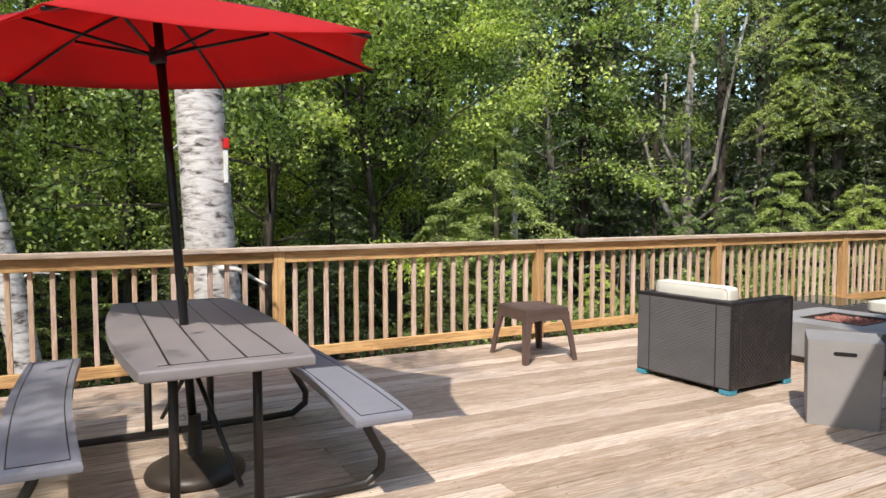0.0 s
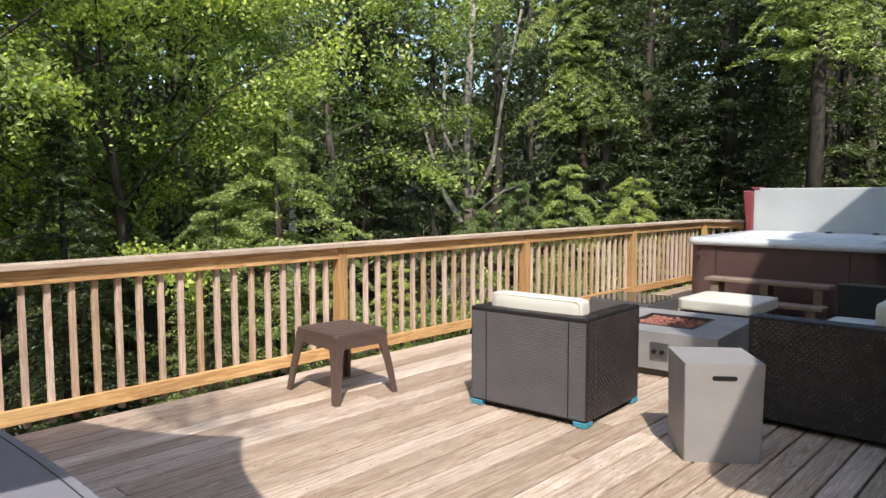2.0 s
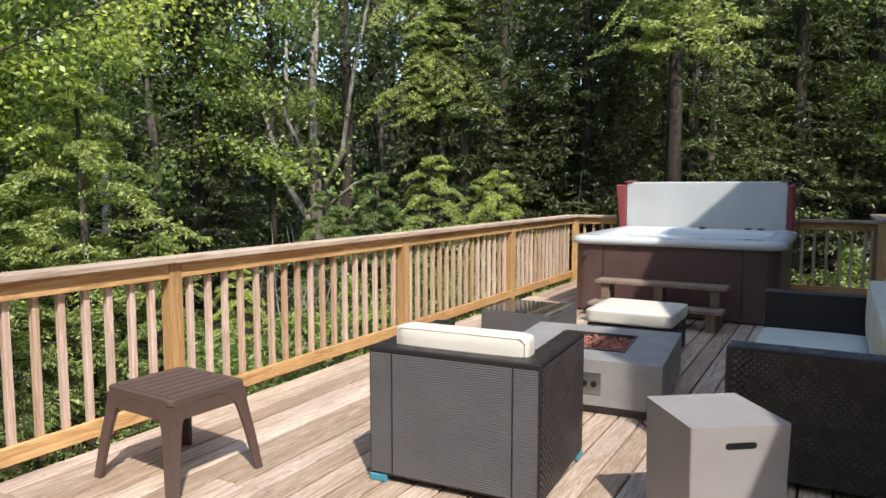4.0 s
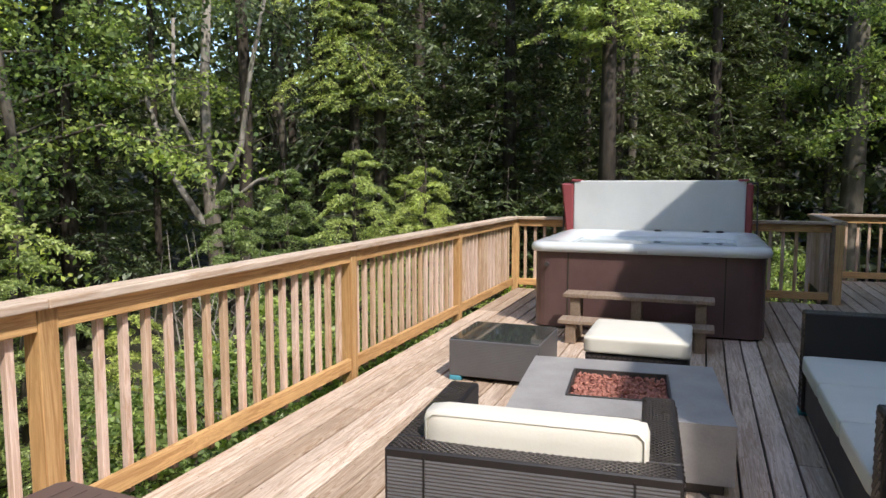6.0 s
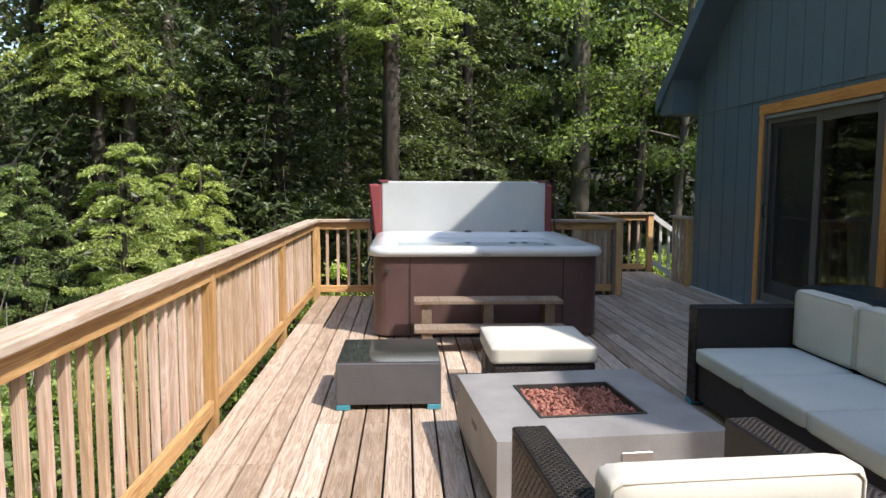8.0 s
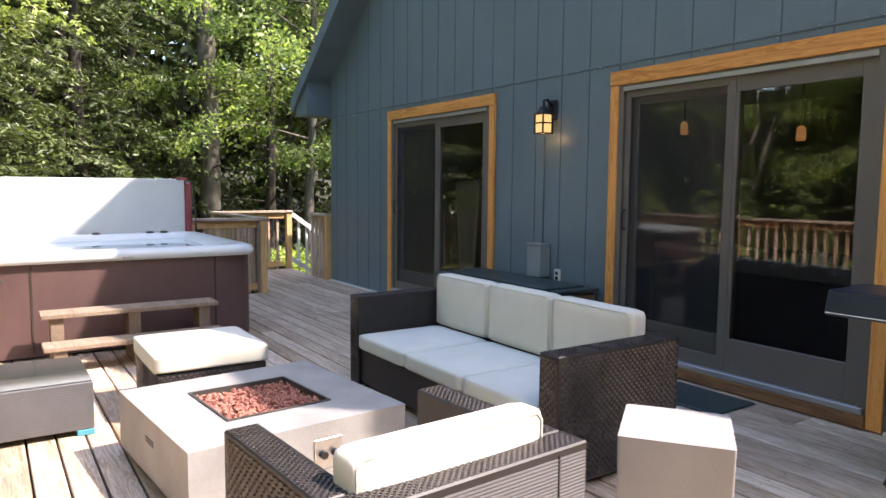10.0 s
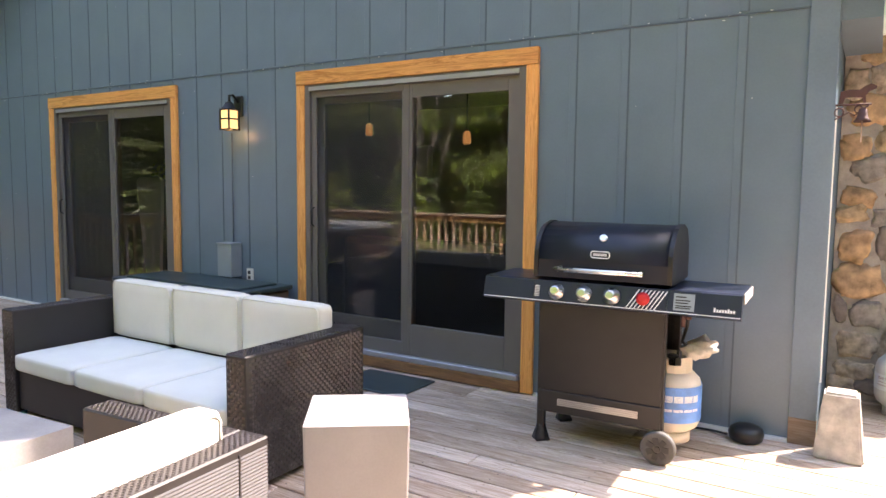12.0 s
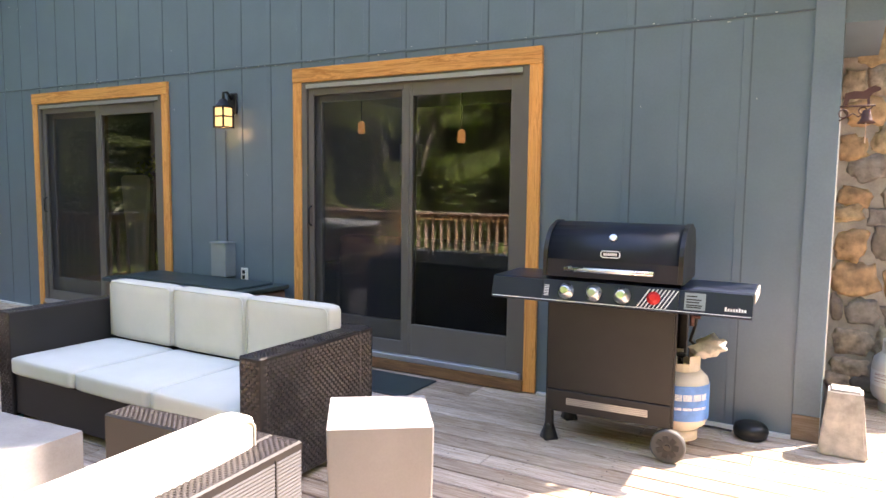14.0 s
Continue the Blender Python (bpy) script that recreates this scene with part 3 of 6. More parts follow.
    tube(bm, [(b - 0.025, 0.0, 1.08), (b - 0.025, 0.035, 1.1), (b - 0.025, 0.035, 1.22), (b - 0.025, 0.0, 1.24)], 0.008)
    part("latch", bm, BLACKM, d, "black door latch")
    return d


for a, b, nm in DOORS:
    sliding_door(a, b, nm, 0.0)

# ---- deck boards ----
deck = setting("floor", None, None, "weathered pine deck boards, bleached by the sun")
rng = random.Random(4)
plank_mesh = {}


def plank(x0, x1, y, w=0.132):
    key = round(x1 - x0, 1)
    if key not in plank_mesh:
        plank_mesh[key] = mesh_of("plank", boxes((0, key - 0.004, -w / 2, w / 2, -0.035, 0), bevel=0.004), DECK)
    p = part("plank", plank_mesh[key], DECK, deck)
    p.matrix_basis = pose(x0, y, rng.uniform(-0.001, 0.001))


ROW = 0.1442
for k in range(36):
    y = -0.03 - ROW / 2 - k * ROW
    end = 4.7 if y > -3.98 else 7.1
    x = DECK_W
    first = True
    while x < end - 0.05:
        L = rng.choice((2.4, 3.0, 3.6, 4.2, 4.8)) if not first else rng.choice((1.2, 1.8, 2.4, 3.6, 4.2))
        first = False
        L = round(min(L, end - x), 1)
        if L <= 0.05:
            break
        plank(x, x + L, y)
        x += L
for k in range(36, 50):
    y = -0.03 - ROW / 2 - k * ROW
    x = DECK_W
    for L in ((2.4, 3.2) if k % 2 else (3.4, 2.2)):
        plank(x, x + L, y)
        x += L


bm = bmesh.new()
for k in range(50):
    y = -0.03 - ROW / 2 - k * ROW
    for i in range(42):
        x = -9.5 + i * 0.4
        if (y < -5.2 and x > -4.1) or (y > -3.98 and x > 4.7):
            continue
        for dy in (-0.038, 0.038):
            cx_, cy_ = x + rng.uniform(-0.008, 0.008), y + dy + rng.uniform(-0.006, 0.006)
            bm.faces.new([bm.verts.new((cx_ + 0.0045 * math.cos(a), cy_ + 0.0045 * math.sin(a), 0.0018)) for a in (radians(60 * q) for q in range(6))])
part("screw_head", bm, JOIST, deck, "dark rusty screw heads", "stuff")

# ---- picnic table ----
def bend_slab(x0, x1, y0, y1, z0, z1, bow, n=14):
    """A slab whose long sides bow towards +x by bow at mid-length."""
    out = []
    for k in range(n + 1):
        s = k / n
        y = y0 + (y1 - y0) * s
        out.append((x1 + bow * math.sin(math.pi * s) , y))
    for k in range(n, -1, -1):
        s = k / n
        y = y0 + (y1 - y0) * s
        out.append((x0 + bow * math.sin(math.pi * s), y))
    bm = bmesh.new()
    prism(bm, out, z0, z1, 0.012, 2)
    return bm


TX, TY = -6.17, -2.08
t = thing("picnic_table", (TX, TY, 0), "taupe resin folding picnic table with grey steel tube legs", "table")
out = []
for k in range(17):
    s = k / 16
    out.append((0.32 + 0.07 * math.sin(math.pi * s), -0.97 + 1.94 * s))
for k in range(17):
    s = k / 16
    out.append((-0.32 - 0.07 * math.sin(math.pi * s), 0.97 - 1.94 * s))
bm = bmesh.new()
prism(bm, out, 0.70, 0.745, 0.014, 3)
part("tabletop", bm, TAUPE, t)
bm = bmesh.new()
for gx in (-0.21, -0.07, 0.07, 0.21):
    box(bm, gx - 0.004, gx + 0.004, -0.9, 0.9, 0.7445, 0.7462)
for gy in (-0.9, 0.9):
    box(bm, -0.25, 0.25, gy - 0.004, gy + 0.004, 0.7445, 0.7462)
part("groove", bm, BLACKM, t, "moulded dark plank lines")
for sx, nm in ((1, 1), (-1, 1)):
    o = []
    for k in range(15):
        s = k / 14
        o.append((sx * (0.76 + 0.04 * math.sin(math.pi * s)), -0.93 + 1.86 * s))
    for k in range(14, -1, -1):
        s = k / 14
        o.append((sx * (0.50 + 0.04 * math.sin(math.pi * s)), -0.93 + 1.86 * s))
    bm = bmesh.new()
    prism(bm, o, 0.405, 0.445, 0.012, 2)
    part("bench", bm, SLATE, t, "blue-grey resin bench seat")
    bm = bmesh.new()
    for inset in (0.03,):
        o2 = [(x, y * 0.955) for x, y in o]
        cx = sum(p[0] for p in o2) / len(o2)
        o2 = [(cx + (x - cx) * 0.75, y) for x, y in o2]
        tube(bm, [(x, y, 0.4455) for x, y in o2 + o2[:1]], 0.0025, 4, caps=False)
    part("groove", bm, BLACKM, t, "dark moulded line round the seat")
for y in (-0.62, 0.62):
    bm = bmesh.new()
    for sx in (-1, 1):
        tube(bm, [(sx * 0.17, y, 0.70), (sx * 0.17, y, 0.05)], 0.021, 10)
        tube(bm, [(0.0, y, 0.03), (sx * 0.5, y, 0.03), (sx * 0.66, y, 0.035), (sx * 0.74, y, 0.09), (sx * 0.745, y, 0.16), (sx * 0.68, y, 0.28), (sx * 0.62, y, 0.41)], 0.021, 10)
    part("leg_frame", bm, LEGM, t)
bm = bmesh.new()
tube(bm, [(-0.1, 0.6, 0.12), (0.05, 0.0, 0.66)], 0.012)
tube(bm, [(0.1, -0.6, 0.12), (-0.05, 0.0, 0.66)], 0.012)
part("brace", bm, BLACKM, t)

# ---- umbrella ----
t = thing("patio_umbrella", (-6.18, -2.1, 0), "open red canvas patio umbrella with black ribs, through the picnic table", "umbrella")
bm = bmesh.new()
tube(bm, [(0, 0, 0.15), (-0.13, 0.04, 2.38)], 0.022, 12)
part("pole", bm, BLACKM, t)
UC, UT = Vector((-0.13, 0.04, 0)), 2.02
tips = [Vector(p) for p in ((0.91, -0.13, 2.04), (0.35, 0.89, 2.05), (-0.80, 0.95, 2.0), (-1.22, 0.12, 2.0), (-0.565, -0.85, 2.0), (0.55, -1.0, 2.0))]
apex = UC + Vector((0, 0, 2.33))
bm = bmesh.new()
N = 8
for k in range(6):
    a, b = tips[k], tips[(k + 1) % 6]
    rows = []
    for i in range(N + 1):
        s = 0.12 + 0.88 * i / N
        row = []
        for j in range(N + 1):
            u = j / N
            e = a.lerp(b, u)
            p = apex.lerp(e, s)
            sag = math.sin(math.pi * u) * s
            p = p.lerp(apex, 0.05 * sag * s)
            p.z -= 0.04 * sag
            p.z += 0.02 * math.sin(math.pi * s)
            row.append(bm.verts.new(p))
        rows.append(row)
    for i in range(N):
        for j in range(N):
            bm.faces.new((rows[i][j], rows[i][j + 1], rows[i + 1][j + 1], rows[i + 1][j])).smooth = True
bmesh.ops.remove_doubles(bm, verts=bm.verts, dist=0.0005)
bmesh.ops.solidify(bm, geom=bm.faces[:], thickness=0.004)
part("canopy", bm, RED, t)
bm = bmesh.new()
for k in range(6):
    a, b = tips[k], tips[(k + 1) % 6]
    q = [apex.lerp(a, 0.2) + Vector((0, 0, 0.05)), apex.lerp(b, 0.2) + Vector((0, 0, 0.05))]
    bm.faces.new([bm.verts.new(p) for p in (apex + Vector((0, 0, 0.06)), q[0], q[1])])
bmesh.ops.remove_doubles(bm, verts=bm.verts, dist=0.0005)
bmesh.ops.solidify(bm, geom=bm.faces[:], thickness=0.004)
part("vent", bm, RED, t, "red canvas wind vent on top")
hub = UC + Vector((0.01, 0, 2.04))
for k in range(6):
    bm = bmesh.new()
    tube(bm, [apex + Vector((0, 0, -0.02)), apex.lerp(tips[k], 0.5) + Vector((0, 0, 0.02)), tips[k] + Vector((0, 0, -0.015))], 0.009, 6)
    rib = part("rib", bm, BLACKM, t)
    bm = bmesh.new()
    tube(bm, [hub, apex.lerp(tips[k], 0.5) + Vector((0, 0, 0.0))], 0.008, 6)
    part("strut", bm, BLACKM, rib)
bm = bmesh.new()
lathe(bm, ((0.03, -0.04), (0.04, -0.03), (0.04, 0.03), (0.03, 0.04)), 12, hub)
part("hub", bm, BLACKM, t)
t = thing("umbrella_base", (-6.18, -2.12, 0), "round bronze resin umbrella base on the deck", "umbrella base")
bm = bmesh.new()
lathe(bm, ((0.235, 0.0), (0.24, 0.02), (0.23, 0.045), (0.2, 0.06), (0.15, 0.085), (0.06, 0.10), (0.035, 0.11), (0.03, 0.3), (0.024, 0.3)), 36)
part("base_plate", bm, BRONZE, t)
bm = bmesh.new()
tube(bm, [(0.03, 0, 0.25), (0.07, 0, 0.25)], 0.012)
part("knob", bm, BLACKM, t)


# ---- stool ----
SW = 0.43
t = thing("resin_side_table", (-3.14, -0.68, 0), "brown resin side table with splayed legs on the deck", "table", turn=-3)
t.scale = (0.88, 1.06, 1.0)
bm = bmesh.new()
prism(bm, rounded(-0.246, 0.246, -0.231, 0.231, 0.03), 0.4217, 0.453, 0.010, 3)
part("top", bm, STOOLM, t)
for k in range(7):
    part("slat", boxes((-0.215, 0.215, -0.205 + 0.06 * k, -0.155 + 0.06 * k, 0.4535, 0.457), bevel=0.002), STOOLM, t)
for sx in (-1, 1):
    bm = bmesh.new()
    box(bm, sx * 0.238 - 0.006, sx * 0.238 + 0.006, -0.17, 0.17, 0.352, 0.4215, 0.002)
    box(bm, -0.18, 0.18, sx * 0.223 - 0.006, sx * 0.223 + 0.006, 0.352, 0.4215, 0.002)
    part("apron", bm, STOOLM, t)
    for sy in (-1, 1):
        bm = bmesh.new()
        rings = []
        for z, w, off in ((0.0, 0.045, 0.055), (0.2, 0.055, 0.028), (0.32, 0.066, 0.008), (0.37, 0.085, 0.002), (0.395, 0.12, 0.0), (0.4215, 0.16, 0.0)):
            ox, oy = sx * (0.245 + off), sy * (0.23 + off)
            q = [(ox, oy), (ox - sx * w, oy), (ox - sx * w, oy - sy * 0.02), (ox - sx * 0.02, oy - sy * 0.02), (ox - sx * 0.02, oy - sy * w), (ox, oy - sy * w)]
            rings.append([bm.verts.new((x, y, z)) for x, y in q])
        for a, b in zip(rings, rings[1:]):
            for i in range(6):
                bm.faces.new((a[i], a[(i + 1) % 6], b[(i + 1) % 6], b[i]))
        bm.faces.new(rings[0])
        bm.faces.new(rings[-1])
        part("leg", bm, STOOLM, t)


# ---- wicker ----
def weave(bm, origin, u, v, n, w, h, pitch=0.034, rise=0.0058):
    """A woven face: short proud strands in alternate rows, on the plane at origin spanned by u and v."""
    o, u, v, n = Vector(origin), Vector(u), Vector(v), Vector(n)
    rows = int(h / (pitch * 0.5))
    cols = int(w / pitch)
    for r in range(rows):
        c0 = 0.0 if r % 2 else 0.5
        for c in range(cols):
            a = (c + c0) * pitch
            if a + pitch * 0.8 > w:
                continue
            b = r * pitch * 0.5
            p = [o + u * a + v * (b + 0.001), o + u * (a + pitch * 0.82) + v * (b + 0.001), o + u * (a + pitch * 0.82) + v * (b + pitch * 0.42), o + u * a + v * (b + pitch * 0.42)]
            m0, m1 = o + u * (a + pitch * 0.41) + v * (b + 0.001) + n * rise, o + u * (a + pitch * 0.41) + v * (b + pitch * 0.42) + n * rise
            q = [bm.verts.new(x) for x in p + [m0, m1]]
            bm.faces.new((q[0], q[4], q[5], q[3]))
            bm.faces.new((q[4], q[1], q[2], q[5]))


def reeds(bm, origin, u, v, n, w, h, pitch=0.011, rise=0.0022):
    """A face of flat horizontal reeds."""
    o, u, v, n = Vector(origin), Vector(u), Vector(v), Vector(n)
    for r in range(int(h / pitch)):
        b = r * pitch
        q = [bm.verts.new(x) for x in (o + v * b, o + u * w + v * b, o + u * w + v * (b + pitch * 0.5) + n * rise, o + v * (b + pitch * 0.5) + n * rise, o + u * w + v * (b + pitch), o + v * (b + pitch))]
        bm.faces.new((q[0], q[1], q[2], q[3]))
        bm.faces.new((q[3], q[2], q[4], q[5]))


def cushion(x0, x1, y0, y1, z0, z1, r=0.04, puff=0.02, n=10):
    """A soft box with a puffed top and rounded edges."""
    bm = bmesh.new()
    bmesh.ops.create_cube(bm, size=1.0)
    bmesh.ops.subdivide_edges(bm, edges=bm.edges[:], cuts=n, use_grid_fill=True)
    hx, hy, hz = (x1 - x0) / 2, (y1 - y0) / 2, (z1 - z0) / 2
    cx, cy, cz = (x0 + x1) / 2, (y0 + y1) / 2, (z0 + z1) / 2
    for vert in bm.verts:
        p = vert.co * 2
        a = Vector((p.x * hx, p.y * hy, p.z * hz))
        c = Vector((max(-hx + r, min(hx - r, a.x)), max(-hy + r, min(hy - r, a.y)), max(-hz + r, min(hz - r, a.z))))
        d = a - c
        if d.length > 1e-6:
            a = c + d.normalized() * min(r, d.length if max(abs(p.x), abs(p.y), abs(p.z)) < 0.999 else r)
        ux, uy, uz = (1 - p.x ** 2), (1 - p.y ** 2), (1 - p.z ** 2)
        thin = min((hx, 0), (hy, 1), (hz, 2))[1]
        if thin == 0:
            a.x += math.copysign(puff * uy * uz, p.x) if abs(p.x) > 0.99 else 0
        elif thin == 1:
            a.y += math.copysign(puff * ux * uz, p.y) if abs(p.y) > 0.99 else 0
        else:
            a.z += math.copysign(puff * ux * uy, p.z) if abs(p.z) > 0.99 else 0
        w = noise.noise(Vector((a.x * 5 + cx * 3, a.y * 5, a.z * 5))) * 0.006
        vert.co = Vector((cx, cy, cz)) + a * (1 + w)
    for f in bm.faces:
        f.smooth = True
    return bm


def wicker_seat(name, at, turn, width, depth, label, group, seats=1, arm=0.13, h=0.655, cush_h=0.75, sofa=False):
    """A woven armchair or sofa: local x runs along its width, its front looks to local +y; its base corner is the middle of the back."""
    t = thing(name, at, label, "sofa" if sofa else "chair", group, turn)
    w2 = width / 2
    z0 = 0.035
    part("back", boxes((-w2, w2, 0.0, 0.11, z0, h), bevel=0.006), WICK, t)
    bm = bmesh.new()
    reeds(bm, (w2 - 0.01, -0.0005, z0 + 0.01), (-1, 0, 0), (0, 0, 1), (0, -1, 0), width - 0.02, h - z0 - 0.03)
    part("back_reeds", bm, WICKF, t, "dark grey flat woven reeds")
    for q in (-1, 1):
        part("seam", boxes((q * (w2 - 0.125) - 0.003, q * (w2 - 0.125) + 0.003, -0.004, 0.0, z0, h - 0.02)), BLACKM, t)
    for s in (-1, 1):
        xi, xo = s * (w2 - arm), s * w2
        a, b = min(xi, xo), max(xi, xo)
        part("arm", boxes((a, b, 0.111, depth, z0, h), bevel=0.006), WICK, t)
        bm = bmesh.new()
        weave(bm, (xo + s * 0.0005, 0.01, z0 + 0.01), (0, 1, 0), (0, 0, 1), (s, 0, 0), depth - 0.02, h - z0 - 0.02)
        weave(bm, (a + 0.005, depth + 0.0005, z0 + 0.01), (1, 0, 0), (0, 0, 1), (0, 1, 0), arm - 0.01, h - z0 - 0.02)
        weave(bm, (a + 0.005, 0.115, h + 0.0005), (1, 0, 0), (0, 1, 0), (0, 0, 1), arm - 0.01, depth - 0.12, 0.022, 0.0025)
        part("arm_weave", bm, STRAND, t, "glossy dark brown woven strands")
    bm = bmesh.new()
    weave(bm, (-w2 + 0.01, 0.005, h + 0.0005), (1, 0, 0), (0, 1, 0), (0, 0, 1), width - 0.02, 0.10, 0.022, 0.0025)
    part("back_weave", bm, STRAND, t, "glossy dark brown woven strands")
    part("seat_frame", boxes((-w2 + arm + 0.001, w2 - arm - 0.001, 0.111, depth - 0.02, z0 + 0.02, 0.29), bevel=0.005), WICK, t)
    for sx in (-1, 1):
        for sy in (0.04, depth - 0.04):
            part("foot", boxes((sx * (w2 - 0.045) - 0.045, sx * (w2 - 0.045) + 0.045, sy - 0.045, sy + 0.045, 0, 0.034), bevel=0.004), TURQ, t, "turquoise foot pad")
    n = seats
    inner = width - 2 * arm
    for k in range(n):
        a = -inner / 2 + inner * k / n - (0 if sofa else 0.03)
        b = a + inner / n + (0 if sofa else 0.06)
        for nm, bmx, mt, lb in (("seat_cushion", cushion(a + 0.003, b - 0.003, 0.18, depth + 0.01, 0.29, 0.40, 0.028, 0.008), WHITE2 if sofa else WHITE, "off-white cloth seat cushion"),
                            ("back_cushion", cushion(a + 0.004, b - 0.004, 0.09, 0.21, 0.40, cush_h, 0.03, 0.012), WHITE, "cream cloth back cushion")):
            cu = part(nm, bmx, mt, t, lb)
            if nm == "back_cushion":
                for yy in (0.095, 0.205):
                    bp = bmesh.new()
                    x0, x1, z0_, z1_ = a + 0.018, b - 0.018, 0.415, cush_h - 0.014
                    tube(bp, [(x0, yy, z0_), (x0, yy, z1_ - 0.02), (x0 + 0.02, yy, z1_), (x1 - 0.02, yy, z1_), (x1, yy, z1_ - 0.02), (x1, yy, z0_)], 0.004, 6)
                    part("piping", bp, WHITE, cu)
    return t


wicker_seat("wicker_armchair", (-2.71, -1.97, 0), -86, 0.85, 0.73, "dark woven wicker armchair with cream cushion, blue foot pads", "", cush_h=0.75, arm=0.115)
wicker_seat("wicker_sofa", (-0.82, -3.86, 0), 0, 2.12, 0.84, "dark woven three-seat wicker sofa with cream cushions", "", seats=3, cush_h=0.78, sofa=True)

# ottoman
t = thing("wicker_ottoman", (0.42, -2.03, 0), "low dark wicker ottoman with an off-white cushion", "ottoman")
part("base", boxes((-0.33, 0.33, -0.33, 0.33, 0.04, 0.30), bevel=0.006), WICK, t)
bm = bmesh.new()
weave(bm, (-0.33, 0.32, 0.05), (0, -1, 0), (0, 0, 1), (-1, 0, 0), 0.64, 0.24)
weave(bm, (-0.32, -0.33, 0.05), (1, 0, 0), (0, 0, 1), (0, -1, 0), 0.64, 0.24)
weave(bm, (-0.32, 0.33, 0.05), (1, 0, 0), (0, 0, 1), (0, 1, 0), 0.64, 0.24)
part("weave", bm, STRAND, t, "", "stuff")
part("cushion", cushion(-0.345, 0.345, -0.345, 0.345, 0.30, 0.415, 0.022, 0.008), WHITE, t, "off-white cloth cushion")

# low glass table
t = thing("wicker_coffee_table", (0.46, -1.04, 0), "low dark grey wicker table with smoked glass top, blue pads", "table")
part("body", boxes((-0.33, 0.33, -0.335, 0.335, 0.035, 0.305), bevel=0.006), WICKF, t)
bm = bmesh.new()
reeds(bm, (-0.3305, 0.30, 0.06), (0, -1, 0), (0, 0, 1), (-1, 0, 0), 0.60, 0.23, rise=0.0008)
reeds(bm, (-0.3, -0.3355, 0.06), (1, 0, 0), (0, 0, 1), (0, -1, 0), 0.60, 0.23, rise=0.0008)
part("reeds", bm, WICKF, t)
part("glass_top", boxes((-0.325, 0.325, -0.33, 0.33, 0.306, 0.313), bevel=0.002), TGLASS, t, "smoked glass top")
for sx in (-1, 1):
    for sy in (-1, 1):
        part("foot", boxes((sx * 0.285 - 0.045, sx * 0.285 + 0.045, sy * 0.29 - 0.045, sy * 0.29 + 0.045, 0, 0.034), bevel=0.004), TURQ, t, "turquoise foot pad")

# fire table
t = thing("fire_pit_table", (-0.77, -2.02, 0), "square grey concrete gas fire table filled with red lava rocks", "fire pit", turn=5)
A, B = 0.53, 0.265
bm = bmesh.new()
box(bm, -A, A, B, A, 0.06, 0.345)
box(bm, -A, A, -A, -B, 0.06, 0.345)
box(bm, -A, -B, -B, B, 0.06, 0.345)
box(bm, B, A, -B, B, 0.06, 0.345)
bmesh.ops.remove_doubles(bm, verts=bm.verts, dist=0.0005)
part("body", bm, CONC, t)
part("plinth", boxes((-A + 0.04, A - 0.04, -A + 0.04, A - 0.04, 0, 0.06)), DARKM, t)
bm = bmesh.new()
for a0, a1, b0, b1 in ((-B, B, B - 0.012, B), (-B, B, -B, -B + 0.012), (-B, -B + 0.012, -B + 0.012, B - 0.012), (B - 0.012, B, -B + 0.012, B - 0.012)):
    box(bm, a0, a1, b0, b1, 0.25, 0.352)
box(bm, -B, B, -B, B, 0.24, 0.25)
part("tray", bm, DARKM, t, "dark metal burner tray")
rng = random.Random(9)
bm = bmesh.new()
rocks = []
for sd in range(4):
    b2 = bmesh.new()
    bmesh.ops.create_icosphere(b2, subdivisions=1, radius=0.02)
    for v in b2.verts:
        v.co *= rng.uniform(0.65, 1.25)
    rocks.append(mesh_of("lava_rock", b2, LAVA))
for k in range(290):
    i, j = k % 17, k // 17
    p = part("lava_rock", rocks[k % 4], LAVA, t)
    s = rng.uniform(0.55, 0.95)
    p.matrix_basis = pose(-0.24 + i * 0.03 + rng.uniform(-0.008, 0.008), -0.235 + j * 0.0292 + rng.uniform(-0.008, 0.008), 0.305 + rng.uniform(0, 0.022), rng.uniform(0, 360), rng.uniform(0, 360), rng.uniform(0, 360)) @ Matrix.Scale(s, 4)
bm = bmesh.new()
for k in range(900):
    x0, y0, z0 = rng.uniform(-0.245, 0.245), rng.uniform(-0.245, 0.245), rng.uniform(0.305, 0.335)
    c = Vector((x0, y0, z0))
    q = [bm.verts.new(c + Vector((rng.gauss(0, 1), rng.gauss(0, 1), rng.gauss(0, 0.8))).normalized() * rng.uniform(0.009, 0.017)) for _ in range(4)]
    for f in ((0, 1, 2), (0, 3, 1), (1, 3, 2), (0, 2, 3)):
        bm.faces.new([q[i] for i in f])
part("rock_chip", bm, LAVA, t, "", "stuff")
part("rock_bed", boxes((-B + 0.013, B - 0.013, -B + 0.013, B - 0.013, 0.25, 0.30)), LAVA, t, "lava rock fill")
part("panel", boxes((-A - 0.006, -A - 0.001, -0.17, -0.03, 0.13, 0.27), bevel=0.002), STEEL, t, "steel control plate")
for yy in (-0.07, -0.13):
    bm = bmesh.new()
    tube(bm, [(-A - 0.006, yy, 0.2), (-A - 0.03, yy, 0.2)], 0.018, 14)
    part("knob", bm, BLACKM, t)
part("handle_slot", boxes((-0.06, 0.06, A - 0.002, A + 0.002, 0.22, 0.25), bevel=0.001), BLACKM, t)

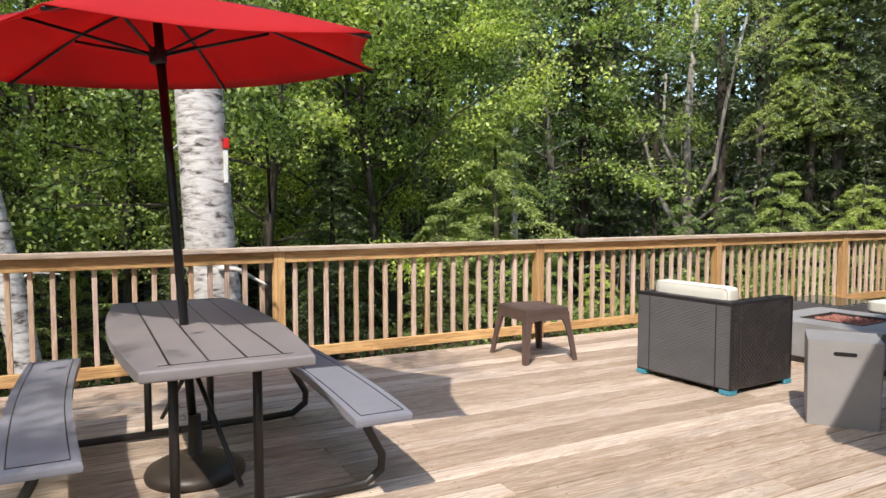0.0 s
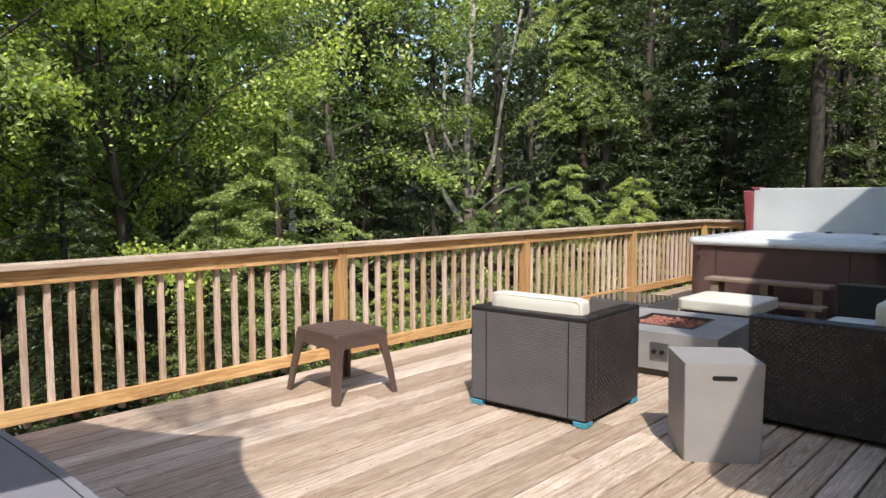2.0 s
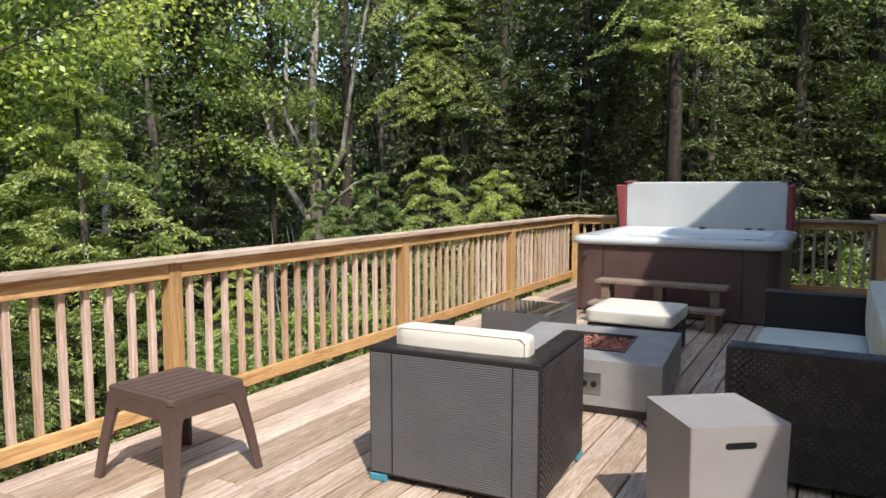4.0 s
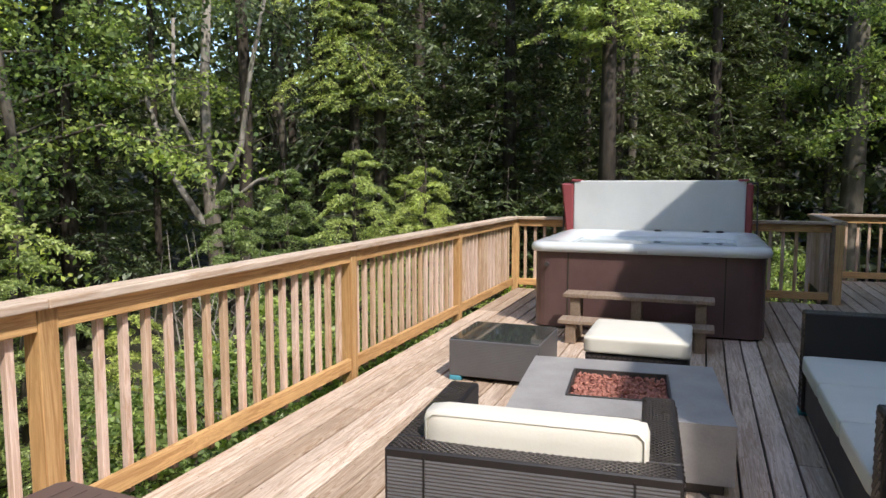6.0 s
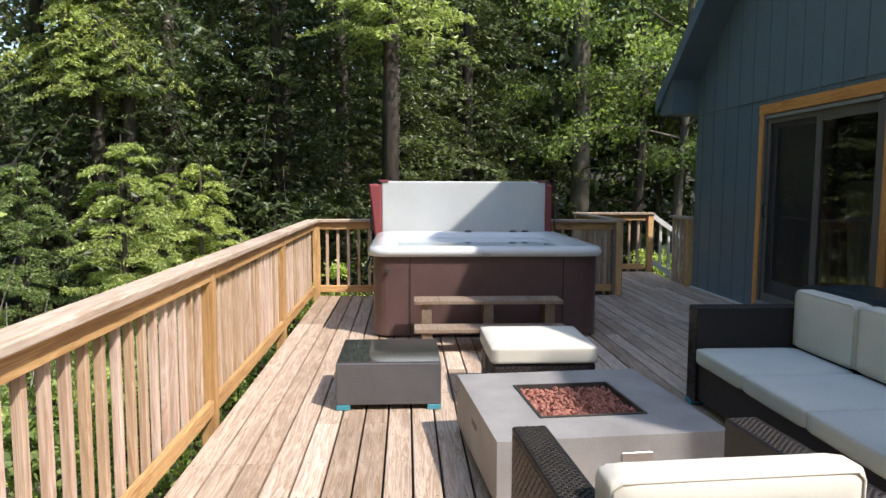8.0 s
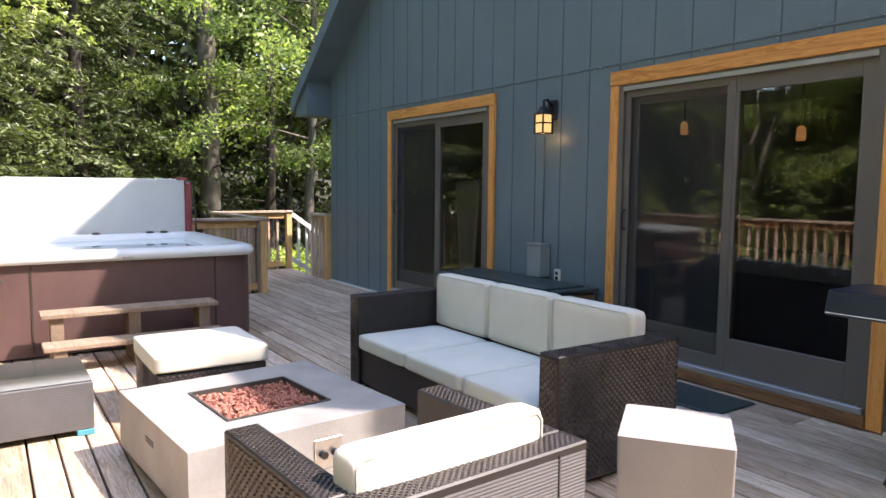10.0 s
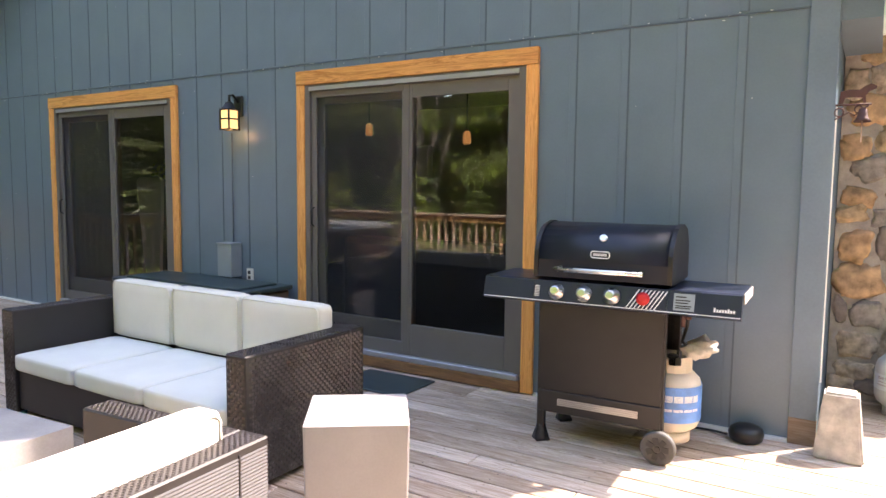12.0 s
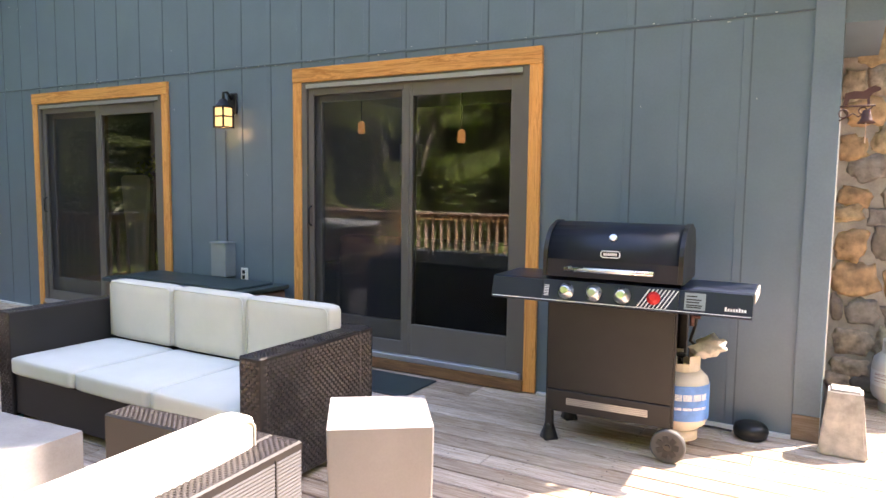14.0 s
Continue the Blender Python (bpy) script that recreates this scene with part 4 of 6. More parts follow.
# gas bottle cover
CX, CY = -2.49, -3.06
t = thing("tank_cover_table", (CX, CY, 0), "taupe concrete tank cover side table with a hand slot", "side table", turn=-53)
H = 0.52
hw = 0.20
bm = bmesh.new()
vs = prism(bm, rounded(-hw, hw, -hw, hw, 0.008, 2), 0.0, H)
for v in vs:
    if v.co.z < 0.1:
        v.co.x *= 0.96
        v.co.y *= 0.96
part("body", bm, CONC2, t)
bm = bmesh.new()
o = rounded(-0.062, 0.062, -0.012, 0.012, 0.0115, 5)
vs = [bm.verts.new((x, -hw - 0.001, 0.445 + z)) for x, z in o]
vs2 = [bm.verts.new((x, -hw + 0.01, 0.445 + z)) for x, z in o]
bm.faces.new(vs)
bm.faces.new(vs2)
for i in range(len(o)):
    j = (i + 1) % len(o)
    bm.faces.new((vs[i], vs[j], vs2[j], vs2[i]))
part("hand_slot", bm, BLACKM, t, "dark hand slot")

# ---- hot tub ----
TX0, TX1, TY0, TY1 = 2.2, 4.35, -3.0, -0.82
t = thing("hot_tub", ((TX0 + TX1) / 2, (TY0 + TY1) / 2, 0), "open square hot tub with mahogany-brown panels and white acrylic rim", "hot tub")
wx, wy = (TX1 - TX0) / 2, (TY1 - TY0) / 2
bm = bmesh.new()
prism(bm, rounded(-wx + 0.02, wx - 0.02, -wy + 0.02, wy - 0.02, 0.16, 6), 0.02, 0.79)
part("cabinet", bm, TUBS, t)
for yy in (-0.72, 0.72):
    part("panel_seam", boxes((-wx + 0.012, -wx + 0.024, yy - 0.006, yy + 0.006, 0.05, 0.76)), JOIST, t)


def ring_shell(bm, loops):
    rings = [[bm.verts.new((x, y, z)) for x, y in rounded(-a, a, -b, b, r, 6)] for a, b, r, z in loops]
    n = len(rings[0])
    for p, q in zip(rings, rings[1:]):
        for i in range(n):
            bm.faces.new((p[i], p[(i + 1) % n], q[(i + 1) % n], q[i])).smooth = True
    return rings


bm = bmesh.new()
r = ring_shell(bm, ((wx - 0.02, wy - 0.02, 0.16, 0.765), (wx + 0.02, wy + 0.02, 0.18, 0.77), (wx + 0.03, wy + 0.03, 0.19, 0.81), (wx + 0.01, wy + 0.01, 0.18, 0.85), (wx - 0.06, wy - 0.06, 0.16, 0.865), (wx - 0.18, wy - 0.2, 0.2, 0.85), (wx - 0.22, wy - 0.24, 0.22, 0.79), (wx - 0.27, wy - 0.3, 0.24, 0.55), (wx - 0.5, wy - 0.5, 0.24, 0.5), (wx - 0.55, wy - 0.55, 0.2, 0.2)))
bm.faces.new(r[-1])
part("shell", bm, TUBW, t, "white acrylic shell and rim")
bm = bmesh.new()
prism(bm, rounded(-wx + 0.222, wx - 0.222, -wy + 0.242, wy - 0.242, 0.24, 6), 0.795, 0.797)
part("water", bm, WATER, t, "still clear water")
part("badge", boxes((-wx - 0.036, -wx - 0.028, -0.03, 0.05, 0.775, 0.805), bevel=0.002), DTRACK, t)
bm = bmesh.new()
tube(bm, [(-wx + 0.02, 0.93, 0.64), (-wx - 0.02, 0.93, 0.64)], 0.022, 14)
part("light_knob", bm, DARKM, t)
for yy in (-0.55, -0.70, 0.0):
    bm = bmesh.new()
    lathe(bm, ((0.04, 0), (0.045, 0.008), (0.03, 0.02)), 14, (wx - 0.12, yy, 0.86))
    part("air_knob", bm, DARKM, t)
# folded cover standing behind the tub
t = thing("hot_tub_cover", (4.52, -1.87, 0), "folded pale grey vinyl cover with maroon ends standing behind tub", "hot tub cover")
bm = bmesh.new()
prism(bm, rounded(-0.12, -0.005, -1.02, 1.02, 0.02, 3), 0.74, 1.475, 0.02, 2)
part("panel", bm, COVW, t, "pale grey vinyl panel")
bm = bmesh.new()
prism(bm, rounded(0.0, 0.11, -1.02, 1.02, 0.02, 3), 0.74, 1.46, 0.02, 2)
part("panel", bm, COVR, t, "maroon vinyl panel")
for s in (-1, 1):
    bm = bmesh.new()
    box(bm, -0.125, 0.115, s * 1.07 - 0.05, s * 1.07 + 0.05, 0.70, 1.44, 0.02)
    for v in bm.verts:
        if abs(v.co.y) > 1.07:
            v.co.y += s * ((v.co.z - 0.7) * (0.11 if s > 0 else 0.0) - 0.02)
    part("end_skirt", bm, COVR, t, "maroon vinyl end skirt")
    bm = bmesh.new()
    box(bm, -0.135, 0.12, s * 0.99 - 0.06, s * 0.99 + 0.06, 1.462, 1.49, 0.006)
    part("corner_cap", bm, COVR, t, "maroon corner cap")
bm = bmesh.new()
tube(bm, [(-0.9, 1.18, 0.45), (-0.1, 1.16, 0.55), (0.0, 1.15, 1.44), (0.0, -1.15, 1.44), (-0.1, -1.16, 0.55), (-0.9, -1.18, 0.45)], 0.014, 8)
part("lifter_arm", bm, BLACKM, t, "black lifter tube")

# tub steps
t = thing("tub_steps", (1.93, -1.88, 0), "two-tread weathered wooden step in front of the hot tub", "steps")
part("tread", boxes((-0.13, 0.13, -0.66, 0.66, 0.385, 0.42), bevel=0.004), GREYW, t)
part("tread", boxes((-0.36, -0.12, -0.66, 0.66, 0.18, 0.215), bevel=0.004), GREYW, t)
for yy in (-0.55, 0.0, 0.55):
    part("support", boxes((-0.10, 0.10, yy - 0.045, yy + 0.045, 0, 0.385), (-0.34, -0.101, yy - 0.045, yy + 0.045, 0, 0.18), bevel=0.003), GREYW, t)

# ---- woods ----
def leaf_mesh(name, pos, size, mat, nrng, up=0.55, droop=None, shape="leaf"):
    """A mesh of small folded leaves at the given places."""
    n = len(pos)
    nrm = nrng.normal(size=(n, 3)) * (1 - up)
    nrm[:, 2] += up
    nrm /= np.linalg.norm(nrm, axis=1)[:, None]
    d = nrng.normal(size=(n, 3)) if droop is None else droop + nrng.normal(size=(n, 3)) * 0.35
    d -= nrm * (d * nrm).sum(1)[:, None]
    d /= np.linalg.norm(d, axis=1)[:, None] + 1e-9
    s = np.cross(nrm, d)
    L = size * nrng.uniform(0.6, 1.35, n)[:, None]
    wide = 0.29 if shape == "leaf" else 0.15
    v = np.empty((n, 4, 3))
    v[:, 0] = pos - d * L * 0.5
    v[:, 1] = pos + s * L * wide + nrm * L * 0.08
    v[:, 2] = pos + d * L * 0.5 - nrm * L * 0.1
    v[:, 3] = pos - s * L * wide + nrm * L * 0.08
    me = bpy.data.meshes.new(name)
    me.vertices.add(4 * n)
    me.vertices.foreach_set("co", v.reshape(-1))
    me.loops.add(4 * n)
    me.loops.foreach_set("vertex_index", np.arange(4 * n, dtype=np.int32))
    me.polygons.add(n)
    me.polygons.foreach_set("loop_start", np.arange(0, 4 * n, 4, dtype=np.int32))
    me.update()
    me.materials.append(mat)
    return me


def broadleaf(name, seed, height, spread, low, leaves, size, leaf, bark_m, label, trunk_r=0.12, lean=0.0, limbs=26, group="trees of the woods"):
    """A broadleaved tree: tapered trunk, limbs that fork, and a crown of small leaves in sprays."""
    r = random.Random(seed)
    nr = np.random.default_rng(seed)
    t = thing(name, (0, 0, 0), label, "tree", group)
    pts = [Vector((lean * k * k / 36 + 0.12 * math.sin(k * 1.3 + seed), 0.12 * math.cos(k * 1.1 + seed), height * k / 8)) for k in range(9)]
    bm = bmesh.new()
    tube(bm, pts, 0, 10, [trunk_r * (1.25 if k == 0 else 1 - 0.10 * k) for k in range(9)])
    part("trunk", bm, bark_m, t)
    bm = bmesh.new()
    pos = []
    per = max(1, leaves // (limbs * 12))
    for i in range(limbs):
        f = low + (1 - low) * (i + r.random()) / limbs
        k = min(7, int(f * 8))
        base = pts[k].lerp(pts[k + 1], f * 8 - k)
        az = i * 2.4 + r.uniform(-0.4, 0.4)
        ln = spread * (1.05 - 0.6 * abs(f - 0.45)) * r.uniform(0.65, 1.15)
        rise = r.uniform(-0.1, 0.75)
        tip = base + Vector((math.cos(az) * ln, math.sin(az) * ln, ln * rise))
        mid = base.lerp(tip, 0.5) + Vector((0, 0, 0.12 * ln))
        rr = trunk_r * 0.32 * (1.1 - f * 0.7)
        tube(bm, [base, mid, tip], 0, 5, [rr, rr * 0.6, rr * 0.2], caps=False)
        for j in range(12):
            u = r.uniform(0.3, 1.0)
            a = base.lerp(mid, u * 2) if u < 0.5 else mid.lerp(tip, u * 2 - 1)
            az2 = az + r.uniform(-1.3, 1.3)
            l2 = ln * r.uniform(0.15, 0.42)
            b = a + Vector((math.cos(az2) * l2, math.sin(az2) * l2, r.uniform(-0.5, 0.45) * l2))
            if j < 6:
                tube(bm, [a, b], 0, 4, [rr * 0.35, rr * 0.1], caps=False)
            w = nr.uniform(0, 1, (per, 1)) ** 0.7
            c = np.array(a)[None] * (1 - w) + np.array(b)[None] * w
            c = c + nr.normal(size=(per, 3)) * np.array((0.10, 0.10, 0.07)) * (0.45 + l2)
            c[:, 2] -= nr.uniform(0, 1, per) ** 2 * 0.35 * l2
            pos.append(c)
    part("limb", bm, bark_m, t, "", "stuff")
    part("crown", leaf_mesh("crown", np.concatenate(pos), size, leaf, nr, 0.3), leaf, t, "", "stuff")
    return t


def hemlock(name, seed, height, spread, leaves, size, label, low=0.02, needle=None, group="trees of the woods"):
    """A hemlock: layers of flat drooping boughs made of fine sprays."""
    r = random.Random(seed)
    nr = np.random.default_rng(seed)
    t = thing(name, (0, 0, 0), label, "tree", group)
    bm = bmesh.new()
    tube(bm, [(0, 0, 0), (0.03, 0, height * 0.5), (0, 0.02, height)], 0, 8, [height * 0.018, height * 0.011, 0.01])
    part("trunk", bm, BARK, t)
    bm = bmesh.new()
    pos, dr = [], []
    n = int(height * 12)
    per = leaves // n
    for i in range(n):
        f = low + (0.98 - low) * (i + r.random()) / n
        az = i * 2.39996 + r.uniform(-0.3, 0.3)
        ln = spread * (1 - f) ** 0.75 * r.uniform(0.5, 1.2) + 0.12
        out = np.array((math.cos(az), math.sin(az), 0.0))
        sid = np.array((-math.sin(az), math.cos(az), 0.0))
        base = np.array((0, 0, f * height))
        droop = r.uniform(-0.12, 0.5)
        tube(bm, [base, base + out * ln * 0.55 + np.array((0, 0, 0.06 * ln)), base + out * ln + np.array((0, 0, -droop * ln))], 0, 4, [0.018 * (1.1 - f), 0.010, 0.004], caps=False)
        # twigs along both sides of the bough, leaves along the twigs
        nt = 14
        u = nr.uniform(0.15, 1.0, per)
        tw = np.round(u * nt) / nt
        side = nr.choice((-1.0, 1.0), per)
        wmax = 0.27 * ln * (1.05 - tw) ** 0.6 + 0.04
        q = nr.uniform(0, 1, per) * wmax
        z = np.where(tw < 0.55, 0.11 * ln * tw, 0.06 * ln - (tw - 0.55) / 0.45 * (0.06 + droop) * ln)
        c = base + out * (tw[:, None] * ln + q[:, None] * 0.55) + sid * (side * q)[:, None] + np.array((0, 0, 1.0)) * (z - q * 0.25)[:, None] + nr.normal(size=(per, 3)) * 0.018
        pos.append(c)
        dr.append(out * 0.6 + sid * side[:, None] + np.array((0, 0, -0.25)))
    part("bough", bm, BARK, t, "", "stuff")
    part("crown", leaf_mesh("crown", np.concatenate(pos), size, needle or NEEDLE, nr, 0.5, np.concatenate(dr), "needle"), needle or NEEDLE, t, "", "stuff")
    return t


def put(base, spots):
    """The first spot takes the tree itself, the others take copies: x, y, turn, scale."""
    for x, y, turn, s in spots:
        c = copy_thing(base, pose(x, y, ground_height(x, y) - 0.05, 0, 0, turn))
        c.scale = (s, s, s)
    for o in (*base.children_recursive, base):
        bpy.data.objects.remove(o)


MAPLE = broadleaf("maple_tree", 11, 9.5, 3.3, 0.18, 30000, 0.074, LEAF, BARK, "leafy green maple tree in summer leaf beyond the deck", 0.10)
MAPLE2 = broadleaf("maple_tree", 23, 11.5, 3.6, 0.3, 22000, 0.10, LEAF, BARKG, "tall maple tree with bright sunlit leaves beyond the deck", 0.13)
BEECH = broadleaf("beech_tree", 37, 12.5, 3.4, 0.12, 15000, 0.125, LEAF2, BARKG, "grey-barked beech tree with dense dark green leaves", 0.13)
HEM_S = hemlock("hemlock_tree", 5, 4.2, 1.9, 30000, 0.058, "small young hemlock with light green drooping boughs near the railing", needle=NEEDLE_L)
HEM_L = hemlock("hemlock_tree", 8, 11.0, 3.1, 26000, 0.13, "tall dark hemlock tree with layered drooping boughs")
# sunlit look of these boughs comes from the paler needle colour
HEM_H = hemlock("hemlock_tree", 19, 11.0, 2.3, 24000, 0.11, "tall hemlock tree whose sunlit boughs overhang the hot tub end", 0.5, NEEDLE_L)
SHRUB = broadleaf("shrub", 51, 1.7, 1.0, 0.05, 6000, 0.062, LEAF, BARK, "low leafy shrub growing beside the deck", 0.02, 0, 14, "shrubs beside the deck")

# the maple at (-12.6, -5.6) is unseen, set to dapple the table with shade
put(MAPLE, [(-9.5, 4.2, 10, 0.9), (-4.1, 4.6, 80, 0.95), (-2.2, 6.6, 200, 1.05), (-0.6, 7.4, 140, 1.0), (-7.2, 8.2, 300, 1.1), (-12.6, 7.6, 230, 1.1), (-12.6, -5.6, 60, 1.1), (-5.9, 6.0, 90, 1.0), (-2.6, 4.6, 330, 0.85), (-1.9, 5.7, 30, 0.9)])
put(MAPLE2, [(-4.6, 9.4, 0, 1.0), (-0.2, 9.8, 110, 1.0), (3.6, 8.3, 250, 1.0), (7.0, 9.8, 30, 1.05), (-10.5, 11.5, 170, 1.0), (11.5, -7.5, 310, 1.0), (15.5, -5.5, 20, 1.0), (12.5, -10.5, 90, 1.0), (17.0, -2.0, 160, 1.05)])
put(BEECH, [(-2.5, 12.0, 20, 1.0), (2.2, 12.8, 140, 1.1), (8.2, 13.0, 260, 1.0), (11.5, 8.4, 60, 1.05), (15.0, 0.6, 190, 1.0), (-8.0, 14.0, 330, 1.1), (15.5, -8.5, 100, 1.0), (9.6, 5.4, 15, 0.95), (-15.0, 12.0, 80, 1.0)])
put(HEM_S, [(-1.1, 3.2, 0, 1.0), (-0.75, 2.5, 130, 0.62), (-1.9, 3.3, 130, 0.75), (4.0, 2.1, 60, 0.84), (5.6, 1.7, 170, 0.80), (-2.9, 4.9, 60, 0.9), (3.0, 3.4, 200, 0.72), (4.6, 3.6, 20, 0.8), (-6.9, 4.3, 250, 0.8), (0.4, 2.6, 90, 0.5), (6.4, 2.4, 310, 0.78)])
put(HEM_L, [(-3.6, 3.4, 20, 0.36), (-7.6, 3.4, 130, 0.4), (-5.6, 3.0, 250, 0.3), (-2.4, 2.6, 70, 0.24), (7.3, 3.3, 0, 0.9), (8.9, 1.2, 100, 0.95), (9.4, -0.8, 210, 0.95), (0.2, 14.5, 300, 1.1), (11.0, 2.2, 150, 1.05), (5.2, 8.8, 60, 1.0), (12.2, -2.6, 20, 1.05), (14.2, 6.5, 240, 1.1), (-5.5, 12.5, 80, 1.0), (12.0, 4.2, 200, 1.0), (14.8, -2.6, 110, 1.0)])
put(HEM_H, [(7.2, -0.9, 0, 0.95), (6.9, 3.6, 140, 0.8)])
put(SHRUB, [(-0.4, 1.2, 290, 0.95), (0.8, 1.5, 30, 1.0), (2.1, 1.2, 80, 0.95), (3.3, 1.5, 160, 1.0), (4.9, 1.6, 240, 0.95), (6.2, 0.2, 320, 0.95), (7.6, -2.0, 10, 0.9), (6.4, -1.5, 70, 0.9), (8.8, -4.0, 140, 1.0), (8.4, -6.4, 200, 1.0)])


def bare_trunk(x, y, height, r, lean, mat, label, name="tree"):
    t = thing(name, (x, y, ground_height(x, y) - 0.1), label, "tree", "bare trunks of the woods")
    bm = bmesh.new()
    pts = [Vector((lean * k / 10 + 0.04 * math.sin(k * 1.7 + x), 0.04 * math.cos(k + y), height * k / 10)) for k in range(11)]
    tube(bm, pts, 0, 14, [r * (1.25 if k == 0 else 1.08 - 0.05 * k) for k in range(11)])
    part("trunk", bm, mat, t)
    bm = bmesh.new()
    rr = random.Random(int(x * 10 + y * 7))
    for k in range(9):
        p = pts[2 + k % 8]
        a = rr.uniform(0, 6.3)
        l = rr.uniform(0.4, 1.3)
        e = p + Vector((math.cos(a) * l, math.sin(a) * l, rr.uniform(-0.1, 0.5)))
        tube(bm, [p, p.lerp(e, 0.5) + Vector((0, 0, 0.06)), e], 0, 5, [r * 0.16, r * 0.1, r * 0.04], caps=False)
    part("dead_branch", bm, mat, t, "", "stuff")
    return t


BIG = bare_trunk(-5.33, 1.15, 12, 0.235, -0.93, BIRCH, "thick white birch trunk with peeling bark just behind the railing", "birch_tree")
for nm, z, w, h, mt in (("red_tag", 3.52, 0.03, 0.09, REDP), ("bark_strip", 3.2, 0.022, 0.30, WHITEP)):
    part(nm, boxes((-0.13, -0.13 + w * 1.6, -0.235, -0.17, z, z + h), bevel=0.004), mt, BIG, "small red tag on the bark" if nm == "red_tag" else "loose strip of pale bark")
bare_trunk(-7.0, 2.3, 11, 0.14, -1.5, BIRCH, "leaning white birch trunk among green leaves", "birch_tree")
for x, y, h, r, lean, m in ((-0.3, 7.4, 12, 0.09, 0.3, BARKG), (0.7, 8.2, 12, 0.11, -0.3, BARK), (3.2, 9.2, 12, 0.09, 0.2, BIRCH),
                            (7.6, 6.6, 13, 0.14, 0.2, BARK), (9.0, 3.2, 13, 0.13, 0.1, BARK), (12.6, 0.4, 15, 0.17, 0.2, BARK), (15.8, -3.04, 18, 0.24, 0.2, BARK), (15.3, -4.15, 17, 0.2, -0.3, BARK), (12.9, -5.45, 17, 0.235, 0.2, BARKG), (17.5, -6.4, 17, 0.16, 0.3, BARK), (18.5, -1.6, 16, 0.14, -0.2, BARK),
                            (11.2, -0.9, 13, 0.1, 0.1, BARKG), (13.6, -1.8, 14, 0.12, 0.1, BARKG), (10.0, 7.2, 13, 0.1, -0.2, BARKG), (-1.0, 10.6, 13, 0.13, 0.2, BARK), (5.2, 11.0, 13, 0.12, 0.2, BARKG), (-9.0, 8.6, 12, 0.12, 0.3, BARKG), (13.0, -7.0, 13, 0.13, 0.1, BARK)):
    bare_trunk(x, y, h, r, lean, m, "tall dark straight trunk standing in the woods" if m is BARK else ("slim pale birch trunk in the woods" if m is BIRCH else "tall grey trunk standing in the woods"))

def sprays(nr, base, tip, wide, n):
    """Places and directions of needles on a long drooping bough, twigs on both sides."""
    base, tip = np.array(base, float), np.array(tip, float)
    out = tip - base
    ln = np.linalg.norm(out)
    out /= ln
    sid = np.cross(out, (0, 0, 1.0))
    sid /= np.linalg.norm(sid)
    u = nr.uniform(0.08, 1.0, n)
    tw = np.round(u * 17 + nr.uniform(-0.12, 0.12, n)) / 17
    side = nr.choice((-1.0, 1.0), n)
    wmax = wide * np.sin(np.pi * np.clip(tw * 0.85 + 0.12, 0, 1)) ** 0.6 + 0.05
    q = nr.uniform(0, 1, n) * wmax
    c = base + out * (tw * ln + q * 0.6)[:, None] + sid * (side * q)[:, None]
    c[:, 2] += 0.10 * ln * np.sin(np.pi * tw) - q * 0.5 + 0.05 * np.sin(tw * 61.0)
    return c + nr.normal(size=(n, 3)) * 0.02, out * 0.6 + sid * side[:, None] + np.array((0, 0, -0.3))


def bough_tree(x, y, height, boughs, label):
    """A hemlock whose few long boughs, sunlit by their pale needle colour, reach out of the dark woods; boughs as
    (height, tip, width).
    """
    t = thing("hemlock_tree", (x, y, ground_height(x, y) - 0.05), label, "tree", "trees of the woods")
    bm = bmesh.new()
    tube(bm, [(0, 0, 0), (0.06, 0.03, height * 0.5), (0, 0, height)], 0, 10, [height * 0.014, height * 0.010, 0.02])
    part("trunk", bm, BARK, t)
    nr = np.random.default_rng(int(x * 31 + y * 7))
    bm = bmesh.new()
    pos, dr = [], []
    g = ground_height(x, y) - 0.05
    for z, tip, wide in boughs:
        a, b = Vector((0, 0, z - g)), Vector((tip[0] - x, tip[1] - y, tip[2] - g))
        tube(bm, [a, a.lerp(b, 0.5) + Vector((0, 0, 0.10 * (b - a).length)), b], 0, 6, [0.05, 0.03, 0.008], caps=False)
        for c, d, w in ((a, b, wide), (a.lerp(b, 0.35), b + Vector((0.5, -0.6, -0.25)), wide * 0.6), (a.lerp(b, 0.3), b + Vector((-0.7, 0.5, -0.1)), wide * 0.6)):
            p, q = sprays(nr, c, d, w, int(2600 * w / 0.6))
            pos.append(p)
            dr.append(q)
    part("bough", bm, BARK, t, "", "stuff")
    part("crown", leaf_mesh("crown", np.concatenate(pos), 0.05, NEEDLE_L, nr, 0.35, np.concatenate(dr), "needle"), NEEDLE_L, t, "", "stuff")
    return t


bough_tree(8.0, 5.0, 11.0, ((4.9, (5.5, 2.5, 2.9), 0.36), (5.9, (6.0, 3.6, 4.4), 0.4), (6.8, (5.4, 4.6, 5.4), 0.4), (3.9, (6.4, 4.0, 2.9), 0.3)), "hemlock with long boughs in pale sunlit green reaching towards the deck")

